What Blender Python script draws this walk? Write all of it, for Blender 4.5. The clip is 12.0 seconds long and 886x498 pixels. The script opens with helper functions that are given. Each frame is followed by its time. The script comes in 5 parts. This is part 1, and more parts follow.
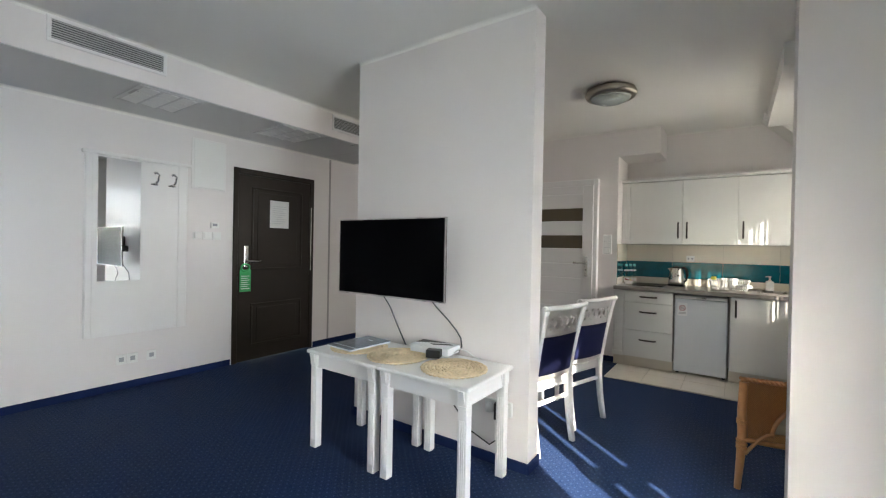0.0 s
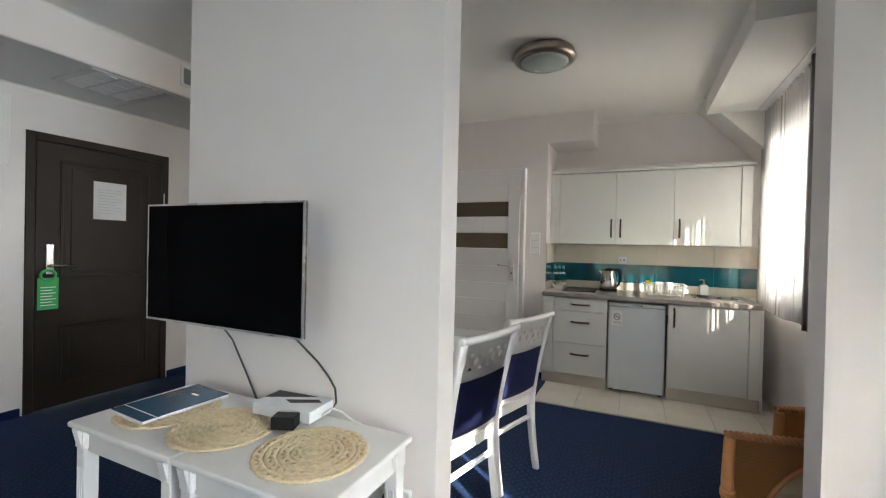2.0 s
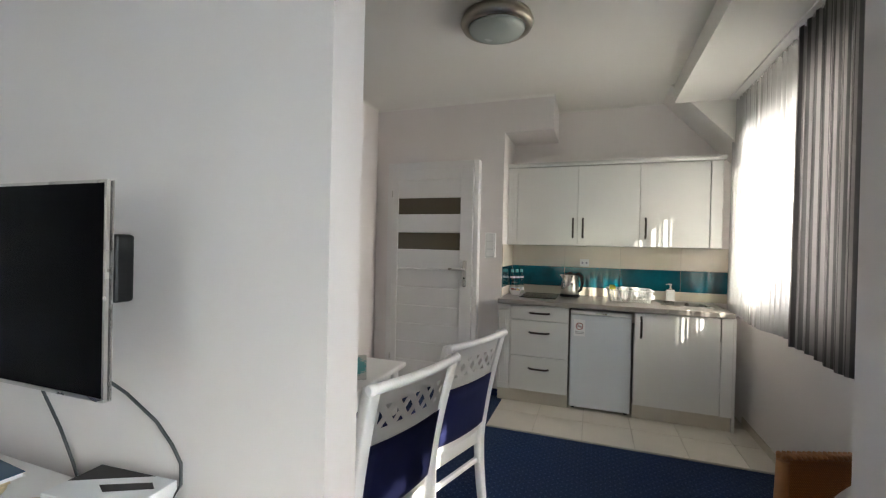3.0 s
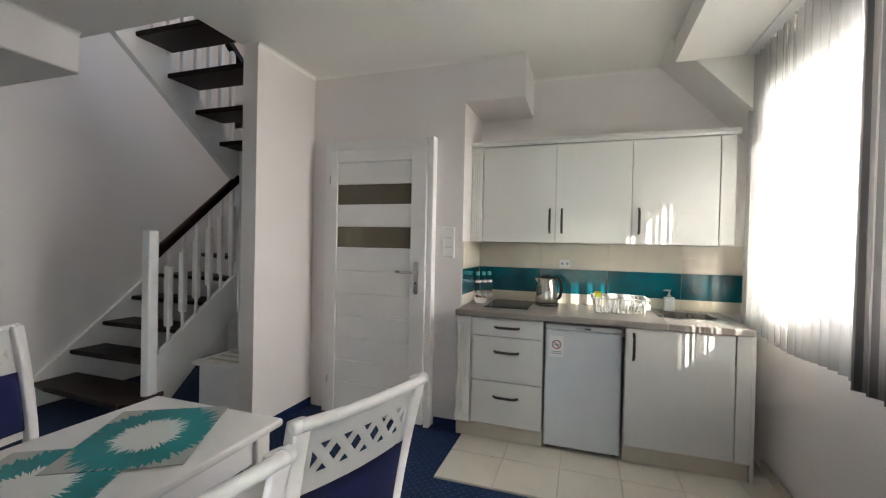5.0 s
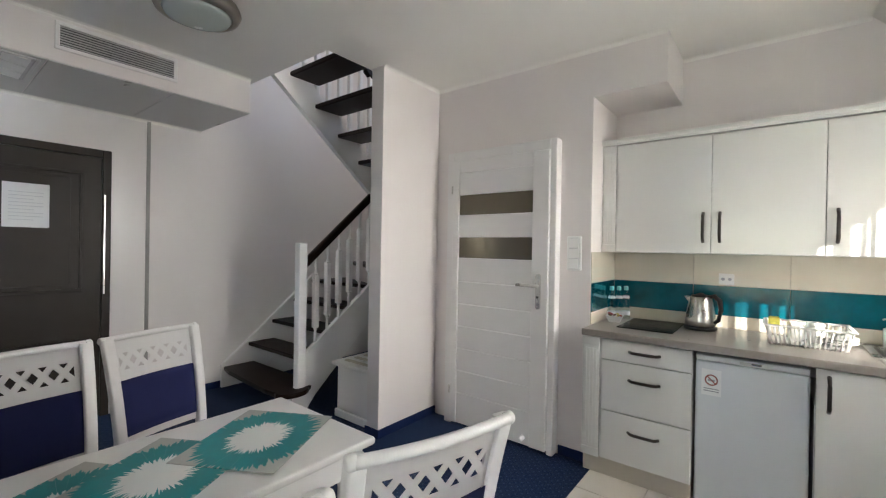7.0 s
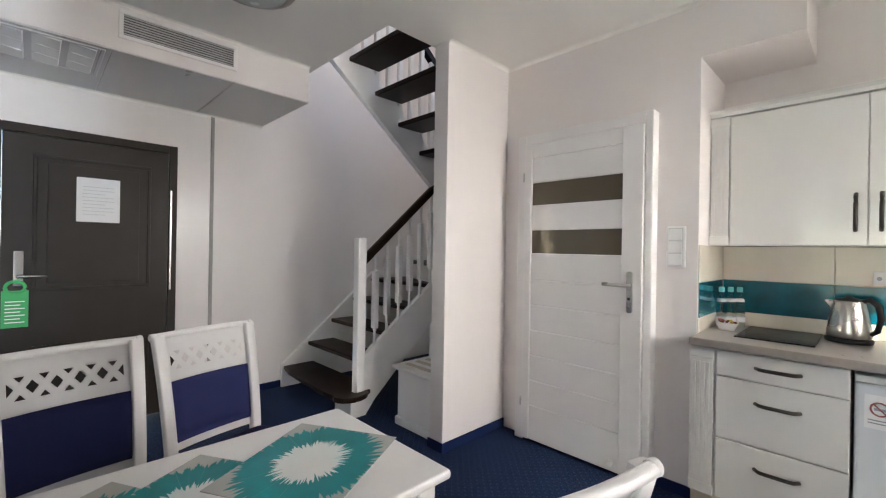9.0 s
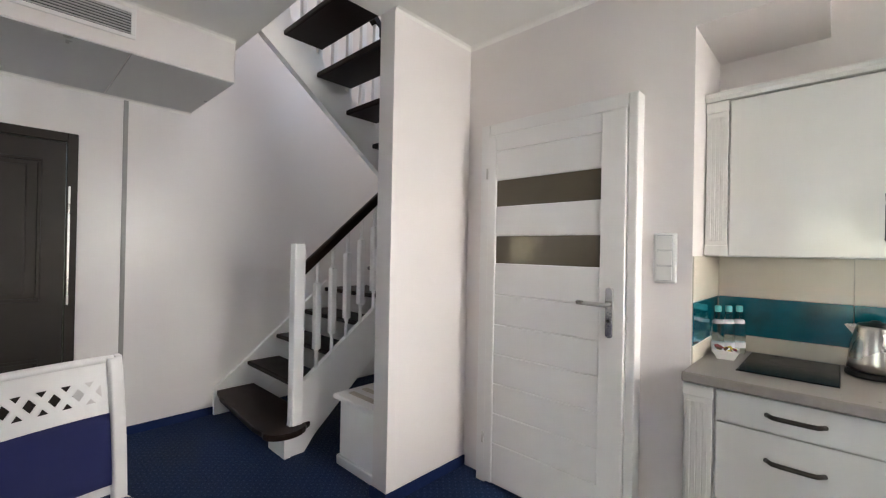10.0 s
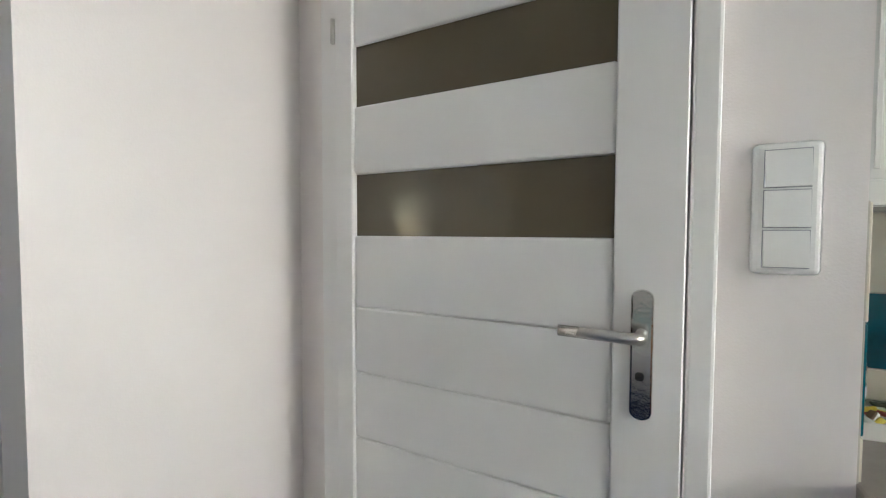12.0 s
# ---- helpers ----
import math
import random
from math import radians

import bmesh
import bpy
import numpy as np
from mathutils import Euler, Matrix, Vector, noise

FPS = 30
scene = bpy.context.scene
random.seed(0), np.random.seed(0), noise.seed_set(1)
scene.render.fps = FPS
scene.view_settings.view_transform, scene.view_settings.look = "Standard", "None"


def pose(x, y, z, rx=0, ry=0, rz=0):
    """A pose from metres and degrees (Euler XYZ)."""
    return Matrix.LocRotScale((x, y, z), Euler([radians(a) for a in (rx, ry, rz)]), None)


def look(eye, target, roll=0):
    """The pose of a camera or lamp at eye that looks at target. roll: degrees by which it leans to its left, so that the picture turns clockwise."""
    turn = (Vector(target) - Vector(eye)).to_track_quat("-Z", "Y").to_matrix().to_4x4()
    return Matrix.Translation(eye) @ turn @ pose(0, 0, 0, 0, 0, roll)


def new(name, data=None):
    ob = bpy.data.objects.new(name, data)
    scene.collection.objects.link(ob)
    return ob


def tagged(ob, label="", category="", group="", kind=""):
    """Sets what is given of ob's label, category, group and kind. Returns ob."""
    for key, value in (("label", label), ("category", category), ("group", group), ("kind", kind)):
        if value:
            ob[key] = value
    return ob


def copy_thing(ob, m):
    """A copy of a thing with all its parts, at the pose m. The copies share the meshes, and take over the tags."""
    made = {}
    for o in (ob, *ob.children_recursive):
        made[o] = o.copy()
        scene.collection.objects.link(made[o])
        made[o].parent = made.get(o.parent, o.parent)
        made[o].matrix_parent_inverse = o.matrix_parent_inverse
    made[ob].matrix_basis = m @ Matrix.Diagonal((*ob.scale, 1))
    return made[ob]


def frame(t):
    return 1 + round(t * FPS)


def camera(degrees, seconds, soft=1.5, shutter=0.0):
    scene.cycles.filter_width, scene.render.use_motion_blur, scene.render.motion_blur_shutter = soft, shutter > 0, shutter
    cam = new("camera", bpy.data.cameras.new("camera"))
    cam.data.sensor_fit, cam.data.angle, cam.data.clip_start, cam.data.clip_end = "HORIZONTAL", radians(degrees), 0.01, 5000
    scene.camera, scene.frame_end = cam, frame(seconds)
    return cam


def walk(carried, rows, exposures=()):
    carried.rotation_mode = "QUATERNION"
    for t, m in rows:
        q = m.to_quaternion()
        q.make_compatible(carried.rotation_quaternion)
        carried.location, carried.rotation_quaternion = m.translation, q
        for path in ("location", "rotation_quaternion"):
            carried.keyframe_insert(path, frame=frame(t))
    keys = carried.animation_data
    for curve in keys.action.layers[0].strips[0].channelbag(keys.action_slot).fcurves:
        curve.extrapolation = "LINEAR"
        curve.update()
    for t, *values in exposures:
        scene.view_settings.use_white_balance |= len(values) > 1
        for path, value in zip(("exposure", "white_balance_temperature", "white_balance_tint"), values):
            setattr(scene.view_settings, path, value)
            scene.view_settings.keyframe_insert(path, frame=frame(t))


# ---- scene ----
cam = camera(93.2, 12.0, soft=1.2)
PATH = [
    (0, (0.172, -0.034, 1.278), (-0.972, 1.606, 1.265), 1.1),
    (0.5, (0.095, 0.136, 1.276), (-0.975, 1.826, 1.264), 1.2),
    (1, (0.026, 0.341, 1.293), (-0.969, 2.076, 1.278), 1.2),
    (1.5, (-0.033, 0.532, 1.295), (-0.948, 2.311, 1.279), 1.3),
    (2, (-0.127, 0.808, 1.299), (-0.961, 2.626, 1.282), 1.3),
    (2.5, (-0.178, 1.067, 1.316), (-0.93, 2.92, 1.301), 1.3),
    (3, (-0.175, 1.333, 1.317), (-0.848, 3.216, 1.303), 1.3),
    (3.5, (-0.173, 1.582, 1.281), (-0.776, 3.489, 1.285), 1.5),
    (3.7, (-0.176, 1.668, 1.268), (-0.751, 3.584, 1.279), 1.7),
    (5.3, (-0.073, 2.224, 1.327), (-0.757, 4.103, 1.302), 0.9),
    (5.5, (-0.042, 2.288, 1.33), (-0.79, 4.142, 1.312), 1.2),
    (6, (-0.015, 2.334, 1.338), (-0.925, 4.115, 1.331), 1.1),
    (6.5, (-0.028, 2.322, 1.355), (-1.102, 4.009, 1.347), 1.0),
    (7, (-0.026, 2.321, 1.359), (-1.26, 3.895, 1.351), 1.0),
    (7.5, (0.005, 2.339, 1.356), (-1.358, 3.803, 1.342), 1.0),
    (7.7, (-0.002, 2.334, 1.353), (-1.393, 3.77, 1.34), 1.0),
    (9.3, (-0.338, 2.611, 1.297), (-1.77, 4.007, 1.302), 1.0),
    (9.5, (-0.354, 2.708, 1.297), (-1.785, 4.106, 1.311), 1.0),
    (10, (-0.469, 2.963, 1.347), (-1.846, 4.413, 1.356), 1.1),
    (10.5, (-0.647, 3.195, 1.391), (-1.943, 4.718, 1.378), 0.9),
    (11, (-0.835, 3.46, 1.367), (-2.026, 5.066, 1.334), 0.7),
    (11.5, (-1.011, 3.765, 1.305), (-2.106, 5.438, 1.27), 0.6),
    (12, (-1.206, 4.089, 1.292), (-2.159, 5.846, 1.213), 0.2),
]
EXPOSURES = [(0.0, 2.55, 6650, 8), (1.5, 2.52, 6650, 8), (2.5, 2.45, 6650, 8), (3.5, 2.47, 6600, 8), (5.5, 2.77, 6500, 8), (6.5, 2.92, 6450, 8), (7.5, 3.08, 6450, 9), (9.5, 3.28, 6500, 11), (10.5, 3.3, 6450, 9), (12.0, 3.1, 6250, 5)]
walk(cam, [(t, look(eye, target, roll)) for t, eye, target, roll in PATH], EXPOSURES)

# ---- world, sun, exposure ----
SUN = Vector((0.77, -0.635, 0.65)).normalized()
world = bpy.data.worlds.new("world")
scene.world = world
world.use_nodes = True
wn = world.node_tree
sky = wn.nodes.new("ShaderNodeTexSky")
sky.sky_type = "NISHITA"
sky.sun_disc = False
sky.sun_elevation = math.asin(SUN.z)
sky.sun_rotation = math.atan2(SUN.x, SUN.y)
wn.links.new(sky.outputs[0], wn.nodes["Background"].inputs[0])
wn.nodes["Background"].inputs[1].default_value = 0.12
sun = new("sun", bpy.data.lights.new("sun", "SUN"))
sun.data.energy, sun.data.angle, sun.data.color = 4.8, radians(0.6), (1.0, 0.94, 0.84)
sun.matrix_world = look(SUN * 20, (0, 0, 0))


def area_lamp(name, m, w, h, watts, spread=180, colour=(1.0, 0.975, 1.0)):
    """An area lamp for the sky's light in a window's opening, or for an added fill."""
    lamp = new(name, bpy.data.lights.new(name, "AREA"))
    lamp.data.shape, lamp.data.size, lamp.data.size_y = "RECTANGLE", w, h
    lamp.data.energy, lamp.data.color, lamp.data.spread = watts, colour, radians(spread)
    lamp.matrix_world = m


# ---- materials ----
def mat(name, col, rough=0.5, metal=0.0, vary=0.06, scale=6.0, fine=120.0, bump=0.03, spec=0.5, coat=0.0, trans=0.0):
    """A surface with stains at one scale, grain and relief at another."""
    m = bpy.data.materials.new(name)
    m.use_nodes = True
    nt = m.node_tree
    b = nt.nodes["Principled BSDF"]
    tc = nt.nodes.new("ShaderNodeTexCoord")
    n1, n2 = nt.nodes.new("ShaderNodeTexNoise"), nt.nodes.new("ShaderNodeTexNoise")
    n1.inputs["Scale"].default_value, n2.inputs["Scale"].default_value = scale, fine
    n1.inputs["Detail"].default_value = 4
    for n in (n1, n2):
        nt.links.new(tc.outputs["Object"], n.inputs["Vector"])
    ramp = nt.nodes.new("ShaderNodeMapRange")
    ramp.inputs["To Min"].default_value, ramp.inputs["To Max"].default_value = 1 - vary, 1 + vary
    nt.links.new(n1.outputs["Fac"], ramp.inputs["Value"])
    mul = nt.nodes.new("ShaderNodeVectorMath")
    mul.operation = "SCALE"
    mul.inputs[0].default_value = col
    nt.links.new(ramp.outputs[0], mul.inputs["Scale"])
    nt.links.new(mul.outputs[0], b.inputs["Base Color"])
    rr = nt.nodes.new("ShaderNodeMapRange")
    rr.inputs["To Min"].default_value, rr.inputs["To Max"].default_value = max(0.02, rough - 0.06), rough + 0.06
    nt.links.new(n1.outputs["Fac"], rr.inputs["Value"])
    nt.links.new(rr.outputs[0], b.inputs["Roughness"])
    bp = nt.nodes.new("ShaderNodeBump")
    bp.inputs["Strength"].default_value, bp.inputs["Distance"].default_value = bump, 0.01
    nt.links.new(n2.outputs["Fac"], bp.inputs["Height"])
    nt.links.new(bp.outputs[0], b.inputs["Normal"])
    b.inputs["Metallic"].default_value = metal
    b.inputs["Specular IOR Level"].default_value = spec
    b.inputs["Coat Weight"].default_value = coat
    b.inputs["Coat Roughness"].default_value = 0.08
    b.inputs["Transmission Weight"].default_value = trans
    return m


def node_of(m, kind):
    return m.node_tree.nodes.new(kind)


WALL = mat("wall_paint", (0.79, 0.745, 0.725), 0.42, vary=0.025, scale=1.5, fine=220, bump=0.06)
SATIN = mat("satin_wall_paint", (0.77, 0.735, 0.72), 0.42, vary=0.025, scale=1.5, fine=220, bump=0.012, coat=0.2)
CEIL = mat("ceiling_paint", (0.85, 0.83, 0.785), 0.7, vary=0.02, scale=1.2, fine=180, bump=0.05)
WHITE = mat("white_lacquer", (0.80, 0.785, 0.77), 0.32, vary=0.03, scale=5, fine=90, bump=0.02)
GLOSS = mat("cabinet_white", (0.70, 0.695, 0.665), 0.2, vary=0.02, scale=3, fine=60, bump=0.008, coat=0.3)
DARKDOOR = mat("dark_door", (0.021, 0.0145, 0.0105), 0.46, vary=0.2, scale=9, fine=160, bump=0.05, spec=0.3)
TREAD = mat("dark_stained_wood", (0.014, 0.007, 0.005), 0.34, vary=0.35, scale=7, fine=70, bump=0.05, spec=0.11)
COUNTER = mat("worktop_laminate", (0.27, 0.245, 0.225), 0.3, vary=0.18, scale=40, fine=200, bump=0.02)
PLINTH = mat("plinth_beige", (0.55, 0.50, 0.42), 0.5, vary=0.06)
TEAL = mat("teal_tile", (0.0, 0.09, 0.125), 0.1, vary=0.6, scale=9, fine=30, bump=0.03, coat=0.5)
BEIGE = mat("beige_tile", (0.70, 0.645, 0.54), 0.22, vary=0.05, scale=6, fine=60, bump=0.02)
GROUT = mat("grout", (0.50, 0.46, 0.40), 0.85, vary=0.1, bump=0.1)
FLOORTILE = mat("floor_tile", (0.62, 0.575, 0.50), 0.3, vary=0.1, scale=5, fine=70, bump=0.03)
STEEL = mat("brushed_steel", (0.58, 0.56, 0.53), 0.28, metal=1.0, vary=0.06, fine=300, bump=0.02)
CHROME = mat("polished_steel", (0.70, 0.69, 0.67), 0.12, metal=1.0, vary=0.04)
BRONZE = mat("dark_bronze_handle", (0.055, 0.046, 0.04), 0.35, metal=0.7, vary=0.1)
BLACK = mat("black_plastic", (0.006, 0.006, 0.0065), 0.4, vary=0.1)
SCREEN = mat("tv_screen", (0.002, 0.002, 0.0025), 0.2, vary=0.05, bump=0.0, spec=0.015)
HOB = mat("black_glass", (0.005, 0.005, 0.006), 0.2, vary=0.05, bump=0.0, spec=0.12)
FRIDGE = mat("fridge_enamel", (0.66, 0.69, 0.72), 0.35, vary=0.03, fine=400, bump=0.015)
PLASTIC = mat("white_plastic", (0.80, 0.80, 0.78), 0.35, vary=0.02)
BLUEPAD = mat("navy_fabric", (0.022, 0.028, 0.125), 0.85, vary=0.12, scale=14, fine=500, bump=0.25)
BROWNGLASS = mat("bronze_satin_glass", (0.115, 0.095, 0.062), 0.16, vary=0.08, scale=3, bump=0.0)
GREEN = mat("green_card", (0.03, 0.36, 0.10), 0.5, vary=0.04)
PAPER = mat("paper", (0.80, 0.81, 0.82), 0.7, vary=0.02)
INK = mat("grey_ink", (0.35, 0.36, 0.38), 0.7)
FAINT = mat("faint_print", (0.62, 0.63, 0.66), 0.7)
FOLDER = mat("blue_folder", (0.05, 0.12, 0.20), 0.25, vary=0.2, scale=10, coat=0.4)
VENTGREY = mat("vent_dark", (0.05, 0.05, 0.05), 0.6)
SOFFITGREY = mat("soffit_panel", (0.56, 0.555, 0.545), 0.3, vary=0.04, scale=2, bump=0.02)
OUT = mat("blocker_plaster", (0.6, 0.57, 0.5), 0.8)
MIRROR = mat("mirror", (0.86, 0.87, 0.87), 0.0, metal=1.0, vary=0.0, bump=0.0)
MIRROR.node_tree.nodes["Principled BSDF"].inputs["Roughness"].default_value = 0.01
for l in list(MIRROR.node_tree.links):
    if l.to_socket.name == "Roughness":
        MIRROR.node_tree.links.remove(l)


def carpet_material():
    """Navy loop carpet with a staggered grid of small pale dots."""
    m = mat("navy_carpet", (0.008, 0.022, 0.070), 0.66, vary=0.22, scale=2.5, fine=420, bump=0.45, spec=0.13)
    nt = m.node_tree
    pile = nt.nodes["Principled BSDF"]
    pile.inputs["Sheen Weight"].default_value = 0.025
    pile.inputs["Sheen Roughness"].default_value = 0.45
    pile.inputs["Sheen Tint"].default_value = (0.55, 0.68, 1.0, 1)
    tc = nt.nodes.new("ShaderNodeTexCoord")
    rot = nt.nodes.new("ShaderNodeVectorRotate")
    rot.inputs["Angle"].default_value = radians(45)
    nt.links.new(tc.outputs["Object"], rot.inputs["Vector"])
    sc = nt.nodes.new("ShaderNodeVectorMath")
    sc.operation = "SCALE"
    sc.inputs["Scale"].default_value = 1 / 0.036
    nt.links.new(rot.outputs[0], sc.inputs[0])
    fr = nt.nodes.new("ShaderNodeVectorMath")
    fr.operation = "FRACTION"
    nt.links.new(sc.outputs[0], fr.inputs[0])
    sub = nt.nodes.new("ShaderNodeVectorMath")
    sub.operation = "SUBTRACT"
    sub.inputs[1].default_value = (0.5, 0.5, 0)
    nt.links.new(fr.outputs[0], sub.inputs[0])
    flat = nt.nodes.new("ShaderNodeVectorMath")
    flat.operation = "MULTIPLY"
    flat.inputs[1].default_value = (1, 1, 0)
    nt.links.new(sub.outputs[0], flat.inputs[0])
    ln = nt.nodes.new("ShaderNodeVectorMath")
    ln.operation = "LENGTH"
    nt.links.new(flat.outputs[0], ln.inputs[0])
    mr = nt.nodes.new("ShaderNodeMapRange")
    mr.inputs["From Min"].default_value, mr.inputs["From Max"].default_value = 0.10, 0.16
    mr.inputs["To Min"].default_value, mr.inputs["To Max"].default_value = 0.6, 0.0
    nt.links.new(ln.outputs["Value"], mr.inputs["Value"])
    b = nt.nodes["Principled BSDF"]
    old = b.inputs["Base Color"].links[0].from_socket
    mix = nt.nodes.new("ShaderNodeMix")
    mix.data_type = "RGBA"
    nt.links.new(mr.outputs[0], mix.inputs["Factor"])
    nt.links.new(old, mix.inputs["A"])
    mix.inputs["B"].default_value = (0.075, 0.11, 0.22, 1)
    nt.links.new(mix.outputs["Result"], b.inputs["Base Color"])
    return m


CARPET = carpet_material()
SKIRT = mat("navy_carpet_skirting", (0.010, 0.022, 0.085), 0.9, vary=0.2, scale=6, fine=420, bump=0.4, spec=0.15)


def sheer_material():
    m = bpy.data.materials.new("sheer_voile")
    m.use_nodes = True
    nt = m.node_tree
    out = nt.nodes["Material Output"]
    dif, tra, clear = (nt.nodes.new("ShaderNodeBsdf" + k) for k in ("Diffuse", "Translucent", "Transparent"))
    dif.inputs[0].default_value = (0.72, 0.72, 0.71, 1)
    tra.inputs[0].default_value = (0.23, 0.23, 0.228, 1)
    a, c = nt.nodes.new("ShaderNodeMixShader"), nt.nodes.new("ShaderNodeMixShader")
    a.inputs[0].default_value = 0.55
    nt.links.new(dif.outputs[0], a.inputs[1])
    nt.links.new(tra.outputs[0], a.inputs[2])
    # transparency shaped for light: one half passes the lamp, a striped band the sun's bars
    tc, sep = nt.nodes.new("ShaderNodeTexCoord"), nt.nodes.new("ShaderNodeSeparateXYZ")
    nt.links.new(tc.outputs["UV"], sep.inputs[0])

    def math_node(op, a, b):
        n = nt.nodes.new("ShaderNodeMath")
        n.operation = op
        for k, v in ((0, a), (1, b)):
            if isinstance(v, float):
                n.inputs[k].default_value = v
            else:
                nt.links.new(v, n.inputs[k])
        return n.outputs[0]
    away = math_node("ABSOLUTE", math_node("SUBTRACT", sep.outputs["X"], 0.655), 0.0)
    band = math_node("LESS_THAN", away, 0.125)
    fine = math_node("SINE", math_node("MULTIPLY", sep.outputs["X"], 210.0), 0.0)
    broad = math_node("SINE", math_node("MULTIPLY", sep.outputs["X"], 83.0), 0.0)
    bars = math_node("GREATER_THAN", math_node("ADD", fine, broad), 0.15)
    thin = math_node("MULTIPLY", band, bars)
    lamp_pass = math_node("MULTIPLY", math_node("LESS_THAN", sep.outputs["X"], 0.53), 0.26)
    cover = math_node("SUBTRACT", math_node("SUBTRACT", 1.0, lamp_pass), math_node("MULTIPLY", thin, 0.55))
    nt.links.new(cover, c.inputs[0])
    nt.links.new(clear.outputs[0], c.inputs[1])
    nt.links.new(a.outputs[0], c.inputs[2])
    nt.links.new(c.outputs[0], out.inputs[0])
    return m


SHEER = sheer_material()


def pane_material(name="window_glass"):
    m = bpy.data.materials.new(name)
    m.use_nodes = True
    b = m.node_tree.nodes["Principled BSDF"]
    b.inputs["Base Color"].default_value = (0.95, 0.97, 0.97, 1)
    b.inputs["Roughness"].default_value = 0.02
    b.inputs["Transmission Weight"].default_value = 1.0
    b.inputs["IOR"].default_value = 1.45
    return m


GLASS = pane_material()


def stripe_material(name, base, dark, axis, width):
    """Cloth with woven stripes along one axis of the object."""
    m = mat(name, base, 0.85, vary=0.08, scale=8, fine=500, bump=0.2)
    nt = m.node_tree
    tc, sep = nt.nodes.new("ShaderNodeTexCoord"), nt.nodes.new("ShaderNodeSeparateXYZ")
    nt.links.new(tc.outputs["UV"], sep.inputs[0])
    s = nt.nodes.new("ShaderNodeMath")
    s.operation = "PINGPONG"
    s.inputs[1].default_value = width
    nt.links.new(sep.outputs[axis], s.inputs[0])
    g = nt.nodes.new("ShaderNodeMath")
    g.operation = "GREATER_THAN"
    g.inputs[1].default_value = width * 0.5
    nt.links.new(s.outputs[0], g.inputs[0])
    mix = nt.nodes.new("ShaderNodeMix")
    mix.data_type = "RGBA"
    b = nt.nodes["Principled BSDF"]
    nt.links.new(b.inputs["Base Color"].links[0].from_socket, mix.inputs["A"])
    mix.inputs["B"].default_value = (*dark, 1)
    nt.links.new(g.outputs[0], mix.inputs["Factor"])
    nt.links.new(mix.outputs["Result"], b.inputs["Base Color"])
    tr, ms = nt.nodes.new("ShaderNodeBsdfTranslucent"), nt.nodes.new("ShaderNodeMixShader")
    nt.links.new(mix.outputs["Result"], tr.inputs[0])
    ms.inputs[0].default_value = 0.08
    nt.links.new(b.outputs[0], ms.inputs[1])
    nt.links.new(tr.outputs[0], ms.inputs[2])
    nt.links.new(ms.outputs[0], nt.nodes["Material Output"].inputs[0])
    return m


CURTAIN = stripe_material("striped_curtain", (0.34, 0.325, 0.315), (0.15, 0.145, 0.145), "X", 0.011)


def weave_material(name, a, b_, scale, bump):
    """Woven cane or straw: two crossed waves give the strands."""
    m = mat(name, a, 0.6, vary=0.2, scale=12, fine=200, bump=0.1)
    nt = m.node_tree
    tc = nt.nodes.new("ShaderNodeTexCoord")
    w1, w2 = nt.nodes.new("ShaderNodeTexWave"), nt.nodes.new("ShaderNodeTexWave")
    w1.bands_direction, w2.bands_direction = "Z", "DIAGONAL"
    for w in (w1, w2):
        w.inputs["Scale"].default_value = scale
        w.inputs["Distortion"].default_value = 1.5
        nt.links.new(tc.outputs["Object"], w.inputs["Vector"])
    mx = nt.nodes.new("ShaderNodeMath")
    mx.operation = "MULTIPLY"
    nt.links.new(w1.outputs["Fac"], mx.inputs[0])
    nt.links.new(w2.outputs["Fac"], mx.inputs[1])
    b = nt.nodes["Principled BSDF"]
    mix = nt.nodes.new("ShaderNodeMix")
    mix.data_type = "RGBA"
    nt.links.new(mx.outputs[0], mix.inputs["Factor"])
    mix.inputs["A"].default_value = (*b_, 1)
    nt.links.new(b.inputs["Base Color"].links[0].from_socket, mix.inputs["B"])
    nt.links.new(mix.outputs["Result"], b.inputs["Base Color"])
    bp = nt.nodes.new("ShaderNodeBump")
    bp.inputs["Strength"].default_value, bp.inputs["Distance"].default_value = bump, 0.004
    nt.links.new(mx.outputs[0], bp.inputs["Height"])
    nt.links.new(bp.outputs[0], b.inputs["Normal"])
    return m


WICKER = weave_material("wicker_cane", (0.70, 0.37, 0.145), (0.44, 0.20, 0.07), 60, 0.5)
CANE = mat("cane_pole", (0.47, 0.21, 0.075), 0.4, vary=0.25, scale=25, fine=150, bump=0.05)
STRAW = mat("straw_braid", (0.76, 0.62, 0.40), 0.75, vary=0.3, scale=60, fine=260, bump=0.3)


